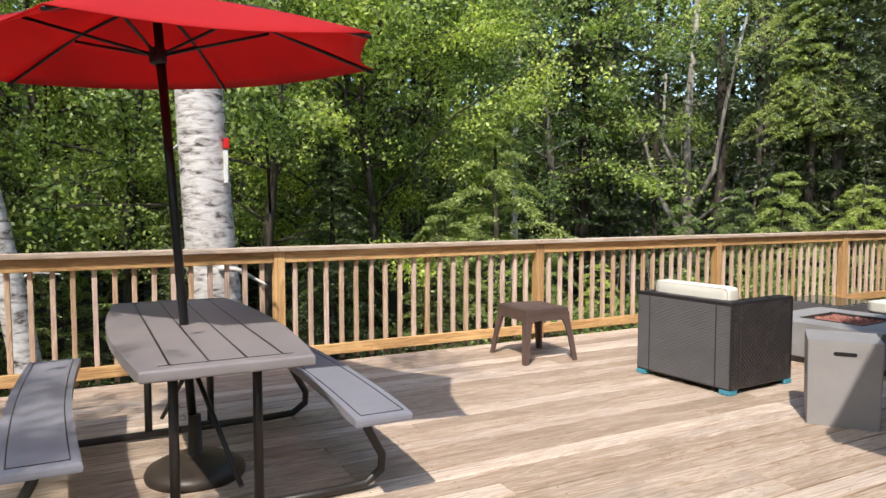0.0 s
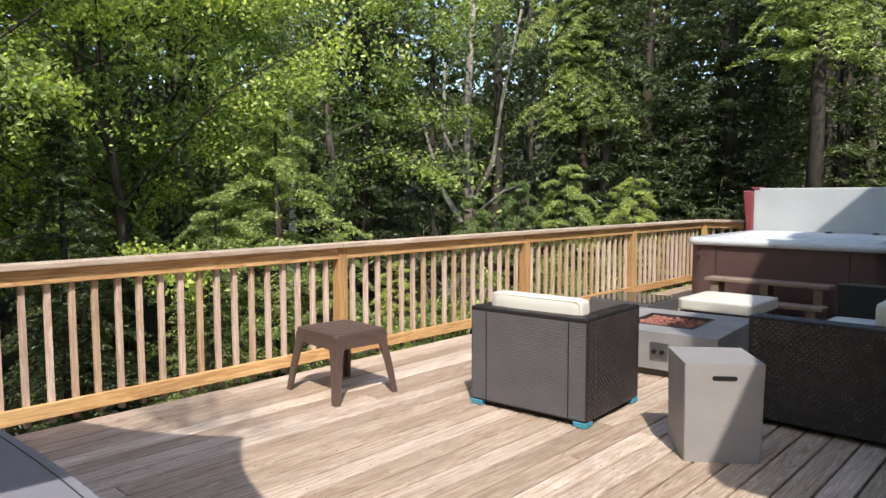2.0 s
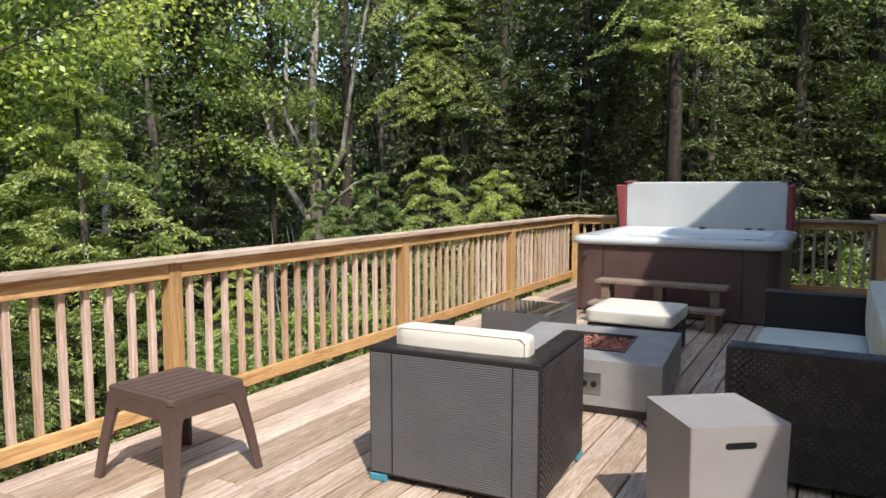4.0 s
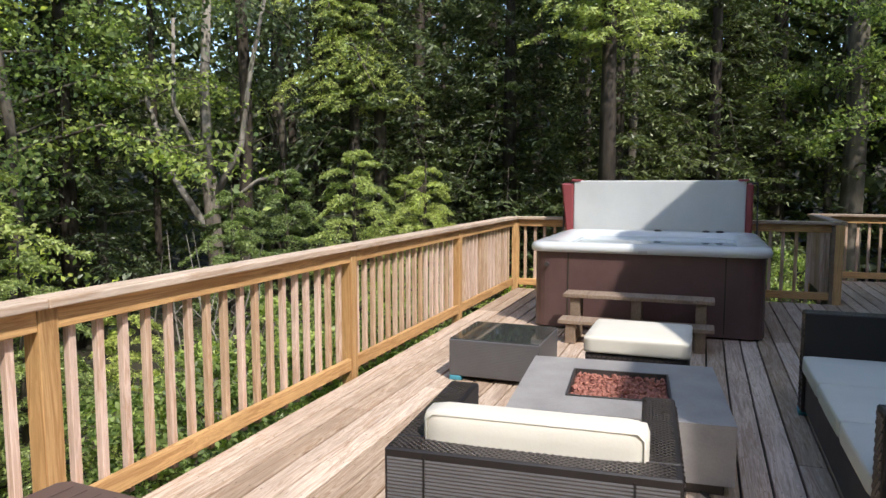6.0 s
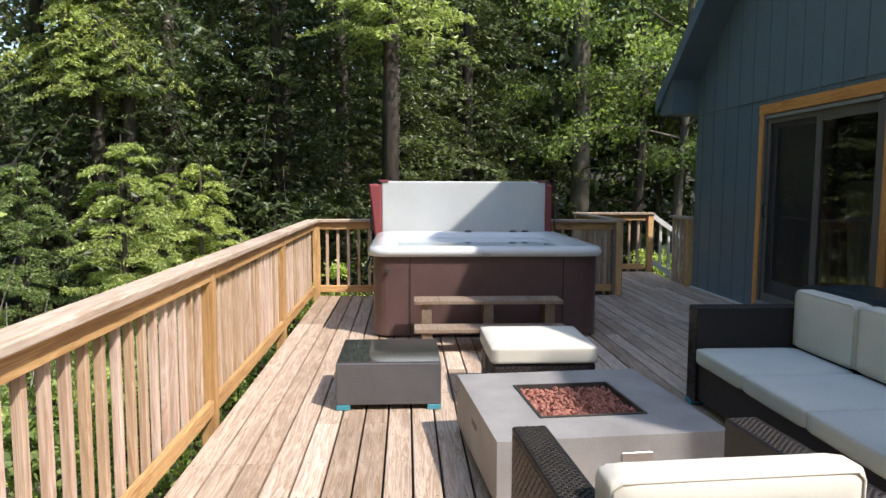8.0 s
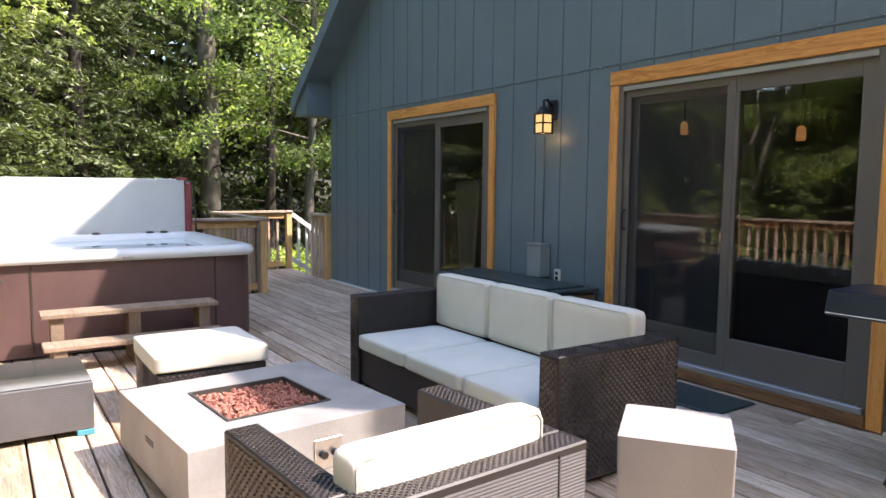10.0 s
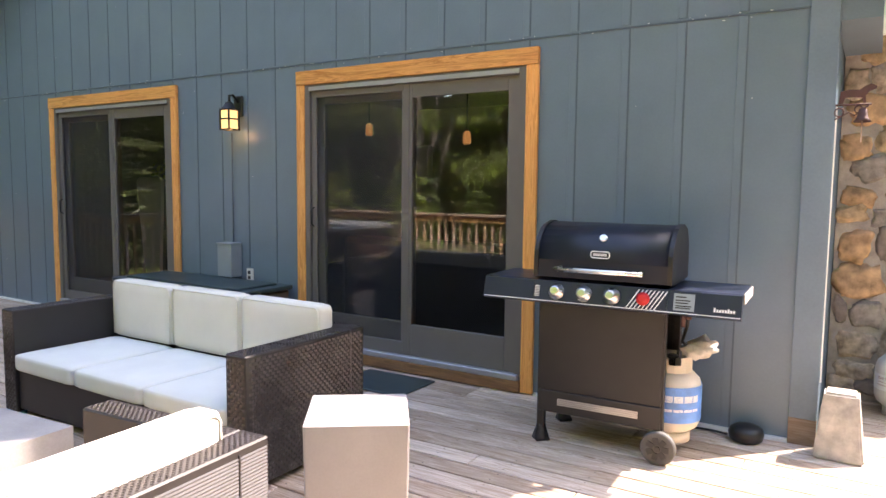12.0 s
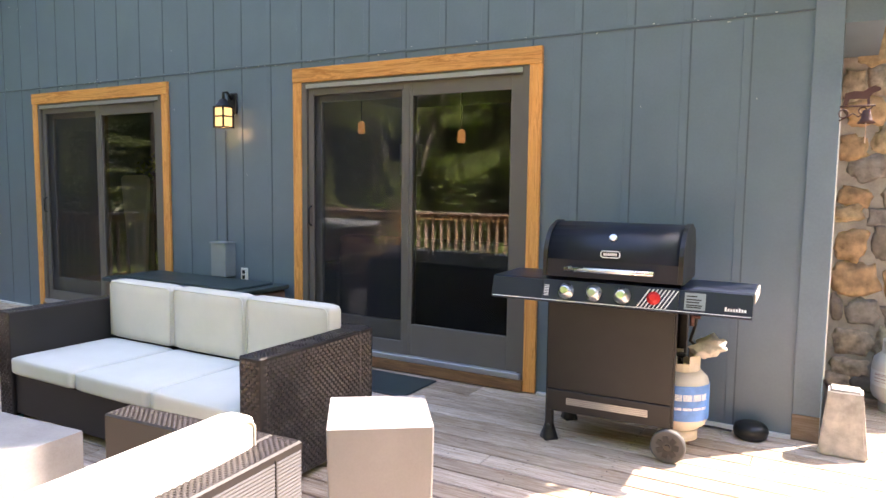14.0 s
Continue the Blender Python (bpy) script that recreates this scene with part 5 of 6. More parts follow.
# an old maple that forks low, its pale limbs showing in a gap
t = thing("forked_maple_tree", (7.0, 6.9, ground_height(7.0, 6.9) - 0.1), "old maple with a grey trunk forking into crooked pale limbs", "tree")
t.scale = (0.75, 0.75, 0.78)
bm = bmesh.new()
tube(bm, [(0, 0, 0), (0.05, 0, 2.0), (-0.05, 0.1, 4.2)], 0, 14, [0.3, 0.22, 0.19])
part("trunk", bm, BARKG, t)
for pts, ra in (([(0, 0.05, 2.6), (-0.3, 1.1, 4.2), (-0.5, 1.7, 6.2), (-0.8, 2.8, 8.6)], 0.12), ([(-0.05, 0.1, 4.1), (0.0, 0.2, 6.5), (0.2, 0.0, 11.0)], 0.17), ([(0, 0, 3.6), (0.2, -0.8, 5.0), (0.3, -1.1, 7.0), (0.2, -1.9, 9.5)], 0.11), ([(0.0, 0.0, 3.2), (0.3, -1.2, 4.1), (0.5, -2.3, 4.4), (0.6, -3.0, 5.3)], 0.07), ([(-0.05, 0.1, 4.3), (-0.4, 0.9, 6.0), (-0.4, 0.8, 8.2)], 0.08)):
    bm = bmesh.new()
    tube(bm, pts, 0, 10, [ra * (1 - 0.22 * k) for k in range(len(pts))])
    part("limb", bm, BARKL, t, "pale grey crooked limb")
t = thing("dead_branches", (1.7, 2.6, ground_height(1.7, 2.6)), "tangle of thin bare grey branches behind the railing", "branches")
rr = random.Random(6)
bm = bmesh.new()
for k in range(16):
    a, b = Vector((rr.uniform(-0.4, 0.4), rr.uniform(-0.3, 0.3), 0.3)), Vector((rr.uniform(-1.0, 1.0), rr.uniform(-0.5, 0.5), rr.uniform(1.6, 2.6)))
    m1 = a.lerp(b, 0.5) + Vector((rr.uniform(-0.25, 0.25), rr.uniform(-0.2, 0.2), 0.2))
    tube(bm, [a, m1, b], 0, 5, [0.014, 0.009, 0.003], caps=False)
    e = m1 + Vector((rr.uniform(-0.6, 0.6), rr.uniform(-0.4, 0.4), rr.uniform(-0.2, 0.5)))
    tube(bm, [m1, m1.lerp(e, 0.5) + Vector((0, 0, 0.08)), e], 0, 4, [0.007, 0.005, 0.002], caps=False)
part("branch", bm, BARKL, t, "", "stuff")

# far woods, too many leaves and trunks to count
nr = np.random.default_rng(77)
n = 300000
ang = np.where(nr.uniform(0, 1, n) < 0.84, nr.uniform(radians(-48), radians(200), n), nr.uniform(radians(200), radians(312), n))
rad = nr.uniform(15.5, 30, n)
lump = np.sin(ang * 23 + rad * 0.7) + np.sin(ang * 41 + 1.3 + rad)
hgt = np.where(ang > radians(200), 10.0, 18.0) * nr.uniform(0, 1, n) ** 1.05
keep = np.sin(ang * 31 + hgt * 1.1) + np.sin(hgt * 2.3 + rad * 1.9 + ang * 13) + lump * 0.4 > -1.1
pos = np.stack((np.cos(ang) * rad, np.sin(ang) * rad, hgt - 1.2), 1)[keep]
ang, rad = nr.uniform(radians(-46), radians(12), 45000), nr.uniform(19, 26, 45000)
pos = np.concatenate((pos, np.stack((np.cos(ang) * rad, np.sin(ang) * rad, nr.uniform(2, 17, 45000)), 1)))
fw = new("far_woods", leaf_mesh("far_woods", pos, 0.34, FARLEAF, nr, 0.5))
tagged(fw, "dense green leaves of the far woods", "trees", "", "stuff")
bm = bmesh.new()
for k in range(110):
    a, q = random.uniform(radians(-48), radians(200)), random.uniform(15, 28)
    x, y = math.cos(a) * q, math.sin(a) * q
    z = ground_height(x, y)
    tube(bm, [(x, y, z - 0.2), (x + random.uniform(-0.5, 0.5), y, z + 15)], 0, 6, [random.uniform(0.09, 0.2), 0.07], caps=False)
tagged(part("far_trunks", bm, BARK), "dark trunks of the far woods", "trees", "", "stuff")

# ---- chimney and corner ----
setting("chimney_core", boxes((-4.98, -3.985, -7.4, -6.332, -1.6, 7.6)), MORTAR, "mortar core of the stone chimney")
chim = setting("chimney", None, None, "fieldstone chimney of tan and grey stones in wide mortar")
r = random.Random(3)
z = 0.0
while z < 3.3:
    h = r.uniform(0.12, 0.24)
    x = -4.95 + r.uniform(-0.1, 0.05)
    while x < -4.07:
        w = min(r.uniform(0.13, 0.36), -3.99 - x)
        if w > 0.09:
            bm = bmesh.new()
            bmesh.ops.create_icosphere(bm, subdivisions=3, radius=1.0)
            fill, tall = r.uniform(0.84, 1.0), r.uniform(0.8, 1.02)
            for v in bm.verts:
                c = v.co
                q = [math.copysign(abs(c[i]) ** 0.6, c[i]) for i in range(3)]
                wob = 1.0 + 0.40 * noise.noise(Vector((c.x * 1.7 + x * 9, c.y * 1.7, c.z * 1.7 + z * 9))) + 0.2 * noise.noise(Vector((c.x * 5 + x * 9, c.y * 5, c.z * 5 + z * 9)))
                v.co = Vector((q[0] * w / 2 * fill * wob, q[1] * 0.022 * wob, q[2] * h / 2 * tall * wob))
            for f in bm.faces:
                f.smooth = True
            s = part("stone", bm, r.choice((STONE, STONE_B, STONE_B, STONE_C, STONE_O, STONE_O, STONE_D) if z > 0.7 else (STONE_C, STONE, STONE_D)), chim)
            s.matrix_basis = pose(x + w / 2 + r.uniform(-0.01, 0.01), -6.335, z + h / 2 + r.uniform(-0.03, 0.03), r.uniform(-5, 5), r.uniform(-14, 14), r.uniform(-5, 5))
        x += w
    z += h

bm = bmesh.new()
box(bm, -4.245, -4.192, -5.24, -5.19, 2.22, 2.72, 0.004)
setting("trim_chimney", bm, WHITEP, "peeling white trim board where the stones meet the roof")

t = thing("concrete_block", (-4.12, -5.10, 0), "rough buff concrete block leaning at the house corner", "block")
bm = bmesh.new()
lo = [bm.verts.new((x, y, 0)) for x, y in ((-0.115, -0.1), (0.115, -0.1), (0.125, 0.1), (-0.115, 0.1))]
hi = [bm.verts.new((x, y, 0.36)) for x, y in ((-0.075, -0.07), (0.085, -0.07), (0.085, 0.07), (-0.075, 0.07))]
bm.faces.new(lo[::-1])
bm.faces.new(hi)
for i in range(4):
    bm.faces.new((lo[i], lo[(i + 1) % 4], hi[(i + 1) % 4], hi[i]))
bmesh.ops.bevel(bm, geom=bm.edges[:], offset=0.012, segments=2, affect="EDGES")
bmesh.ops.subdivide_edges(bm, edges=bm.edges[:], cuts=2, use_grid_fill=True)
for v in bm.verts:
    v.co += Vector((noise.noise(v.co * 14), noise.noise(v.co * 14 + Vector((5, 0, 0))), 0)) * 0.006
part("body", bm, BLOCKM, t)


def gas_bottle(at, mat, label, sticker, turn=0):
    t = thing("propane_tank", at, label, "gas bottle", "propane tanks", turn)
    bm = bmesh.new()
    lathe(bm, ((0.05, 0.05), (0.10, 0.055), (0.14, 0.085), (0.154, 0.12), (0.155, 0.20), (0.155, 0.30), (0.145, 0.34), (0.11, 0.375), (0.06, 0.39), (0.03, 0.395)), 32)
    part("body", bm, mat, t)
    bm = bmesh.new()
    lathe(bm, ((0.10, 0.0), (0.105, 0.0), (0.105, 0.055), (0.10, 0.055)), 24)
    part("foot_ring", bm, mat, t)
    bm = bmesh.new()
    for k in range(18):
        a0, a1 = radians(20 + k * 18), radians(38 + k * 18)
        top = 0.46 if k not in (4, 5, 13) else 0.42
        q = []
        for rr in (0.098, 0.104):
            for a in (a0, a1):
                for zz in (0.37, top):
                    q.append(bm.verts.new((rr * math.cos(a), rr * math.sin(a), zz)))
        for s in ((0, 1, 3, 2), (4, 6, 7, 5), (1, 5, 7, 3), (0, 2, 6, 4), (0, 4, 5, 1), (2, 3, 7, 6)):
            bm.faces.new([q[i] for i in s])
    bmesh.ops.remove_doubles(bm, verts=bm.verts[:], dist=0.0005)
    part("collar", bm, mat, t)
    bm = bmesh.new()
    tube(bm, [(0, 0, 0.39), (0, 0, 0.44)], 0.016, 10)
    tube(bm, [(0, 0.0, 0.425), (0.0, 0.05, 0.425)], 0.013, 10)
    lathe(bm, ((0.028, 0.44), (0.03, 0.455), (0.02, 0.46)), 12)
    part("valve", bm, BLACKM, t)
    bm = bmesh.new()
    n = 40
    ring = [[bm.verts.new((0.1568 * math.cos(2 * math.pi * k / n), 0.1568 * math.sin(2 * math.pi * k / n), zz)) for k in range(n)] for zz in ((0.125, 0.315) if sticker is not WPRINT else (0.17, 0.27))]
    for k in range(n):
        bm.faces.new((ring[0][k], ring[0][(k + 1) % n], ring[1][(k + 1) % n], ring[1][k])).smooth = True
    part("label", bm, sticker, t, "printed label wrap")
    bm = bmesh.new()
    for k in range(60):
        a = radians(30 + k * 2.2)
        if k % 9 == 8:
            continue
        for zz, hh in (((0.235, 0.035), (0.185, 0.014)) if sticker is not WPRINT else ((0.25, 0.004), (0.24, 0.004), (0.22, 0.004), (0.20, 0.004))):
            q = [bm.verts.new((0.1576 * math.cos(a + da), 0.1576 * math.sin(a + da), zz + dz)) for da, dz in ((0, 0), (0.028, 0), (0.028, hh), (0, hh))]
            bm.faces.new(q)
    part("print", bm, WPRINT if sticker is not WPRINT else COVR, t, "plain bars of print", "stuff")
    return t


gas_bottle((-3.325, -4.71, 0.07), TANKC, "cream propane tank with blue label under the grill shelf", LABELB, 0)
gas_bottle((-4.42, -6.12, 0.0), TANKW, "white propane tank standing before the stone chimney", WPRINT, 0)
gas_bottle((-4.78, -6.15, 0.0), TANKW, "white propane tank beside another at the stone chimney", WPRINT, 40)

# bell and bracket
t = thing("bracket_bell", (-4.0, -5.18, 1.83), "brown iron bell hanging from an animal-shaped wall bracket", "bell", turn=0)
t.scale = (0.63, 0.63, 0.63)
bm = bmesh.new()
tube(bm, [(0.0, 0, 0.06), (-0.26, 0.0, 0.06)], 0.008, 6)
tube(bm, [(0.0, 0, -0.06), (-0.05, 0, -0.03), (-0.1, 0, 0.0), (-0.14, 0, -0.03), (-0.19, 0, 0.01), (-0.24, 0, 0.05)], 0.007, 6)
tube(bm, [(-0.03 + 0.035 * math.cos(a), 0, 0.0 + 0.035 * math.sin(a)) for a in (k * 0.7 for k in range(10))], 0.006, 6)
tube(bm, [(-0.17 + 0.03 * math.cos(a), 0, 0.02 + 0.03 * math.sin(a)) for a in (k * 0.7 for k in range(10))], 0.006, 6)
part("bracket", bm, BROWNM, t)
bm = bmesh.new()
prof = [(-0.02, 0.07), (-0.03, 0.13), (-0.035, 0.17), (-0.10, 0.185), (-0.17, 0.18), (-0.21, 0.21), (-0.25, 0.225), (-0.29, 0.205), (-0.29, 0.185), (-0.24, 0.165), (-0.215, 0.13), (-0.22, 0.07), (-0.20, 0.07), (-0.195, 0.115), (-0.13, 0.12), (-0.07, 0.12), (-0.055, 0.07)]
a = [bm.verts.new((x, -0.005, z)) for x, z in prof]
b = [bm.verts.new((x, 0.005, z)) for x, z in prof]
bm.faces.new(a)
bm.faces.new(b[::-1])
for i in range(len(prof)):
    j = (i + 1) % len(prof)
    bm.faces.new((a[i], b[i], b[j], a[j]))
part("figure", bm, BROWNM, t, "flat cut-out of a standing elk")
bm = bmesh.new()
lathe(bm, ((0.012, 0.0), (0.03, -0.012), (0.036, -0.05), (0.045, -0.085), (0.07, -0.115), (0.066, -0.116), (0.04, -0.085), (0.02, -0.03)), 20, (-0.20, 0, 0.03))
part("bell", bm, BROWNM, t)
bm = bmesh.new()
tube(bm, [(-0.20, 0, -0.08), (-0.20, 0, -0.25)], 0.004, 6)
part("cord", bm, BALW, t)

# ---- wall lamp, boxes ----
t = thing("wall_lantern", (0.57, -5.2, 1.93), "lit black wall lantern with amber glass on the siding", "wall lamp")
part("back_plate", boxes((-0.055, 0.055, 0.004, 0.03, 0.08, 0.26), bevel=0.01), BLACKM, t)
bm = bmesh.new()
tube(bm, [(0, 0.02, 0.2), (0, 0.08, 0.26), (0, 0.12, 0.25), (0, 0.12, 0.2)], 0.012, 8)
part("arm", bm, BLACKM, t)
bm = bmesh.new()
lathe(bm, ((0.085, 0.13), (0.08, 0.14), (0.04, 0.19), (0.02, 0.2)), 4, (0, 0.12, 0))
part("roof", bm, BLACKM, t)
bm = bmesh.new()
for sx in (-1, 1):
    for sy in (-1, 1):
        box(bm, sx * 0.055 - 0.006, sx * 0.055 + 0.006, 0.12 + sy * 0.055 - 0.006, 0.12 + sy * 0.055 + 0.006, -0.04, 0.135)
for zz in (-0.045, 0.045, 0.125):
    for s in (-1, 1):
        box(bm, -0.06, 0.06, 0.12 + s * 0.057 - 0.005, 0.12 + s * 0.057 + 0.005, zz, zz + 0.012)
        box(bm, s * 0.057 - 0.005, s * 0.057 + 0.005, 0.065, 0.175, zz, zz + 0.012)
part("cage", bm, BLACKM, t)
part("pane", boxes((-0.048, 0.048, 0.072, 0.168, -0.038, 0.124)), GLOW, t, "glowing amber pane")
lamp = bpy.data.lights.new("lantern_bulb", "POINT")
lamp.energy, lamp.color, lamp.shadow_soft_size = 0.12, (1.0, 0.6, 0.25), 0.05
lo = new("lantern_bulb", lamp)
lo.location = (0.57, -5.08, 1.85)

t = thing("meter_box", (0.66, -5.2, 0.60), "small grey electric box on the siding", "electric box")
part("body", boxes((-0.09, 0.09, 0.004, 0.13, 0.0, 0.29), bevel=0.006), GREYBOX, t)
part("lid", boxes((-0.095, 0.095, 0.003, 0.14, 0.29, 0.302), bevel=0.003), GREYBOX, t)
bm = bmesh.new()
tube(bm, [(0.0, 0.02, 0.3), (0.0, 0.02, 1.27)], 0.006, 6)
part("conduit", bm, SIDING_D, t)
t = thing("outlet", (0.46, -5.2, 0.62), "white weatherproof outlet on the siding", "outlet")
part("cover", boxes((-0.04, 0.04, 0.004, 0.02, -0.06, 0.06), bevel=0.004), WHITEP, t)
part("socket", boxes((-0.015, 0.015, 0.0205, 0.028, -0.035, -0.005), (-0.015, 0.015, 0.0205, 0.028, 0.01, 0.04), bevel=0.002), BLACKM, t)
t = thing("deck_storage_box", (0.72, -4.85, 0), "brown deck storage box with a black-green domed lid against the wall", "storage box")
part("body", boxes((-0.80, 0.80, -0.28, 0.28, 0.0, 0.55), bevel=0.02), BOXB, t)
bm = bmesh.new()
vs = prism(bm, rounded(-0.83, 0.83, -0.31, 0.31, 0.05, 4), 0.552, 0.585, 0.012, 2)
box(bm, -0.72, 0.72, -0.22, 0.22, 0.57, 0.60, 0.025, None, 3)
part("lid", bm, LIDBOX, t, "black-green domed lid")
t = thing("door_mat", (-1.27, -4.88, 0.001), "black door mat before the sliding door", "mat")
part("mat", boxes((-0.3, 0.3, -0.2, 0.24, 0, 0.012), bevel=0.004), LIDBOX, t)
t = thing("black_dish", (-3.66, -5.08, 0), "black round covered dish by the wall with a cable", "dish")
bm = bmesh.new()
lathe(bm, ((0.07, 0.0), (0.088, 0.015), (0.095, 0.05), (0.085, 0.075), (0.06, 0.09), (0.02, 0.094)), 24)
part("body", bm, BLACKM, t)
bm = bmesh.new()
tube(bm, [(0.1, 0.0, 0.02), (0.2, -0.03, 0.015), (0.32, -0.02, 0.015), (0.42, -0.05, 0.03)], 0.007, 6)
part("cable", bm, BLACKM, t)
t = thing("gas_hose", (-2.3, -2.75, 0.008), "black gas hose lying on the deck beside the fire table", "hose")
bm = bmesh.new()
tube(bm, [(-0.1, -0.05, 0.0), (0.2, 0.03, 0.0), (0.5, 0.0, 0.0), (0.8, 0.12, 0.0), (1.0, 0.3, 0.03)], 0.008, 8)
part("hose", bm, BLACKM, t)

# ---- grill ----
GA = 2.5
t = thing("gas_grill", (-2.99, -4.66, 0), "black gas barbecue grill with three steel knobs and a closed lid", "barbecue grill", turn=180 + GA)
# local x runs to the viewer's right from the front, local -y is the front
part("cabinet", boxes((-0.345, 0.14, -0.2, 0.24, 0.17, 0.80), (0.14, 0.345, -0.2, -0.185, 0.17, 0.80), (0.14, 0.345, 0.225, 0.24, 0.17, 0.80), bevel=0.004), GRILLP, t)
part("door_panel", boxes((-0.335, 0.335, -0.212, -0.201, 0.30, 0.79), bevel=0.003), GRILLP, t)
part("lower_panel", boxes((-0.335, 0.335, -0.212, -0.201, 0.175, 0.296), bevel=0.003), GRILLP, t)
bm = bmesh.new()
box(bm, -0.22, 0.22, -0.217, -0.213, 0.222, 0.258)
part("vent", bm, STEEL, t, "perforated steel vent strip")
bm = bmesh.new()
for i in range(44):
    for j in range(3):
        x = -0.212 + i * 0.0099 + (j % 2) * 0.005
        box(bm, x - 0.0025, x + 0.0025, -0.2185, -0.2172, 0.2275 + j * 0.0105, 0.2325 + j * 0.0105)
part("vent_hole", bm, BLACKM, t, "", "stuff")
for x, y in ((-0.325, -0.18), (-0.325, 0.2)):
    leg = part("leg", boxes((x - 0.02, x + 0.02, y - 0.02, y + 0.02, 0.07, 0.80), bevel=0.003), GRILLP, t)
    bm = bmesh.new()
    lathe(bm, ((0.055, 0.0), (0.05, 0.02), (0.03, 0.075), (0.028, 0.09)), 4, (x, y, 0))
    part("foot", bm, BLACKM, leg)
for y in (-0.18, 0.2):
    part("leg", boxes((0.305, 0.345, y - 0.02, y + 0.02, 0.10, 0.80), bevel=0.003), GRILLP, t)
for y in (-0.215, 0.23):
    bm = bmesh.new()
    tube(bm, [(0.33, y - 0.022, 0.088), (0.33, y + 0.022, 0.088)], 0.088, 28)
    bmesh.ops.bevel(bm, geom=[e for e in bm.edges if abs(e.verts[0].co.y - e.verts[1].co.y) < 1e-5], offset=0.006, segments=1, affect="EDGES")
    wh = part("wheel", bm, TYRE, t, "grey-brown plastic wheel")
    bm = bmesh.new()
    for k in range(7):
        a = 2 * math.pi * k / 7
        m = Matrix.Translation((0.33, y - 0.024, 0.088)) @ Matrix.Rotation(a, 4, "Y")
        box(bm, 0.022, 0.058, -0.002, 0.002, -0.014, 0.014, m=m)
    part("spoke_gap", bm, BLACKM, wh)
    bm = bmesh.new()
    tube(bm, [(0.33, y - 0.03, 0.088), (0.33, y - 0.02, 0.088)], 0.014, 12)
    part("hub_cap", bm, LEGM, wh)
# control panel, slanted
bm = bmesh.new()
sec = [(-0.235, 0.79), (-0.265, 0.80), (-0.235, 0.915), (-0.15, 0.925), (0.2, 0.925), (0.2, 0.80)]


def extrude_x(bm, sec, x0, x1):
    a = [bm.verts.new((x0, y, z)) for y, z in sec]
    b = [bm.verts.new((x1, y, z)) for y, z in sec]
    bm.faces.new(a)
    bm.faces.new(b[::-1])
    for i in range(len(sec)):
        j = (i + 1) % len(sec)
        bm.faces.new((a[i], b[i], b[j], a[j]))


extrude_x(bm, sec, -0.36, 0.355)
part("control_panel", bm, GRILLN, t, "dark navy slanted control panel")
for s, x0, x1 in ((-1, -0.66, -0.362), (1, 0.357, 0.70)):
    bm = bmesh.new()
    extrude_x(bm, [(-0.235, 0.79), (-0.265, 0.80), (-0.235, 0.912), (-0.21, 0.918), (0.17, 0.918), (0.17, 0.895), (-0.2, 0.89), (-0.22, 0.79)], x0, x1)
    part("side_shelf", bm, GRILLN, t, "dark side shelf")
part("shelf_edge", boxes((0.7005, 0.708, -0.2, 0.165, 0.865, 0.915), bevel=0.002), BLOCKM, t)
LEAN = Matrix.Translation((0, -0.2655, 0.80)) @ Matrix.Rotation(math.atan2(0.03, 0.115), 4, "X").inverted()
# on the slanted face: x right, z up, front towards -y
bm = bmesh.new()
box(bm, -0.655, 0.695, -0.001, 0.001, 0.006, 0.010, m=LEAN)
part("pin_stripe", bm, WPRINT, t, "thin white stripe")
for i, x in enumerate((-0.225, -0.075, 0.075)):
    bm = bmesh.new()
    m = LEAN @ Matrix.Translation((x, 0, 0.062)) @ Matrix.Rotation(radians(90), 4, "X")
    lathe(bm, ((0.034, 0.0), (0.034, 0.008), (0.024, 0.014), (0.022, 0.035), (0.015, 0.04)), 20)
    bmesh.ops.transform(bm, matrix=m @ Matrix.Scale(1.3, 4), verts=bm.verts)
    part("knob", bm, CHROME, t, "polished steel knob")
bm = bmesh.new()
lathe(bm, ((0.034, 0.0), (0.034, 0.01), (0.024, 0.014), (0.022, 0.03), (0.015, 0.034)), 20)
bmesh.ops.transform(bm, matrix=LEAN @ Matrix.Translation((0.235, 0, 0.062)) @ Matrix.Rotation(radians(90), 4, "X"), verts=bm.verts)
part("ignition_knob", bm, REDP, t, "red knob")
bm = bmesh.new()
for k in range(8):
    x = 0.15 + k * 0.020
    q = [LEAN @ Vector((x + dx, -0.0012, z)) for dx, z in ((0, 0.012), (0.007, 0.012), (0.067, 0.11), (0.06, 0.11))]
    bm.faces.new([bm.verts.new(p) for p in q])
part("hatch_print", bm, WPRINT, t, "white slanted stripes")
bm = bmesh.new()
box(bm, 0.385, 0.485, -0.0016, 0.0, 0.02, 0.105, m=LEAN)
part("sticker", bm, GREYBOX, t, "pale information sticker")
bm = bmesh.new()
for z, w in ((0.085, 0.05), (0.068, 0.07), (0.055, 0.06), (0.04, 0.075), (0.03, 0.07)):
    box(bm, 0.395, 0.395 + w, -0.0024, -0.0018, z, z + 0.006, m=LEAN)
part("sticker_print", bm, GRILLP, t)
bm = bmesh.new()
for k in range(8):
    box(bm, 0.575 + k * 0.0125, 0.584 + k * 0.0125, -0.0018, 0.0, 0.028, 0.042 + (0.006 if k in (0, 5) else 0), m=LEAN)
part("logo_print", bm, WPRINT, t, "plain pale maker's mark")
bm = bmesh.new()
for k in range(7):
    box(bm, -0.352, -0.325, -0.0018, 0.0, 0.03 + k * 0.009, 0.034 + k * 0.009, m=LEAN)
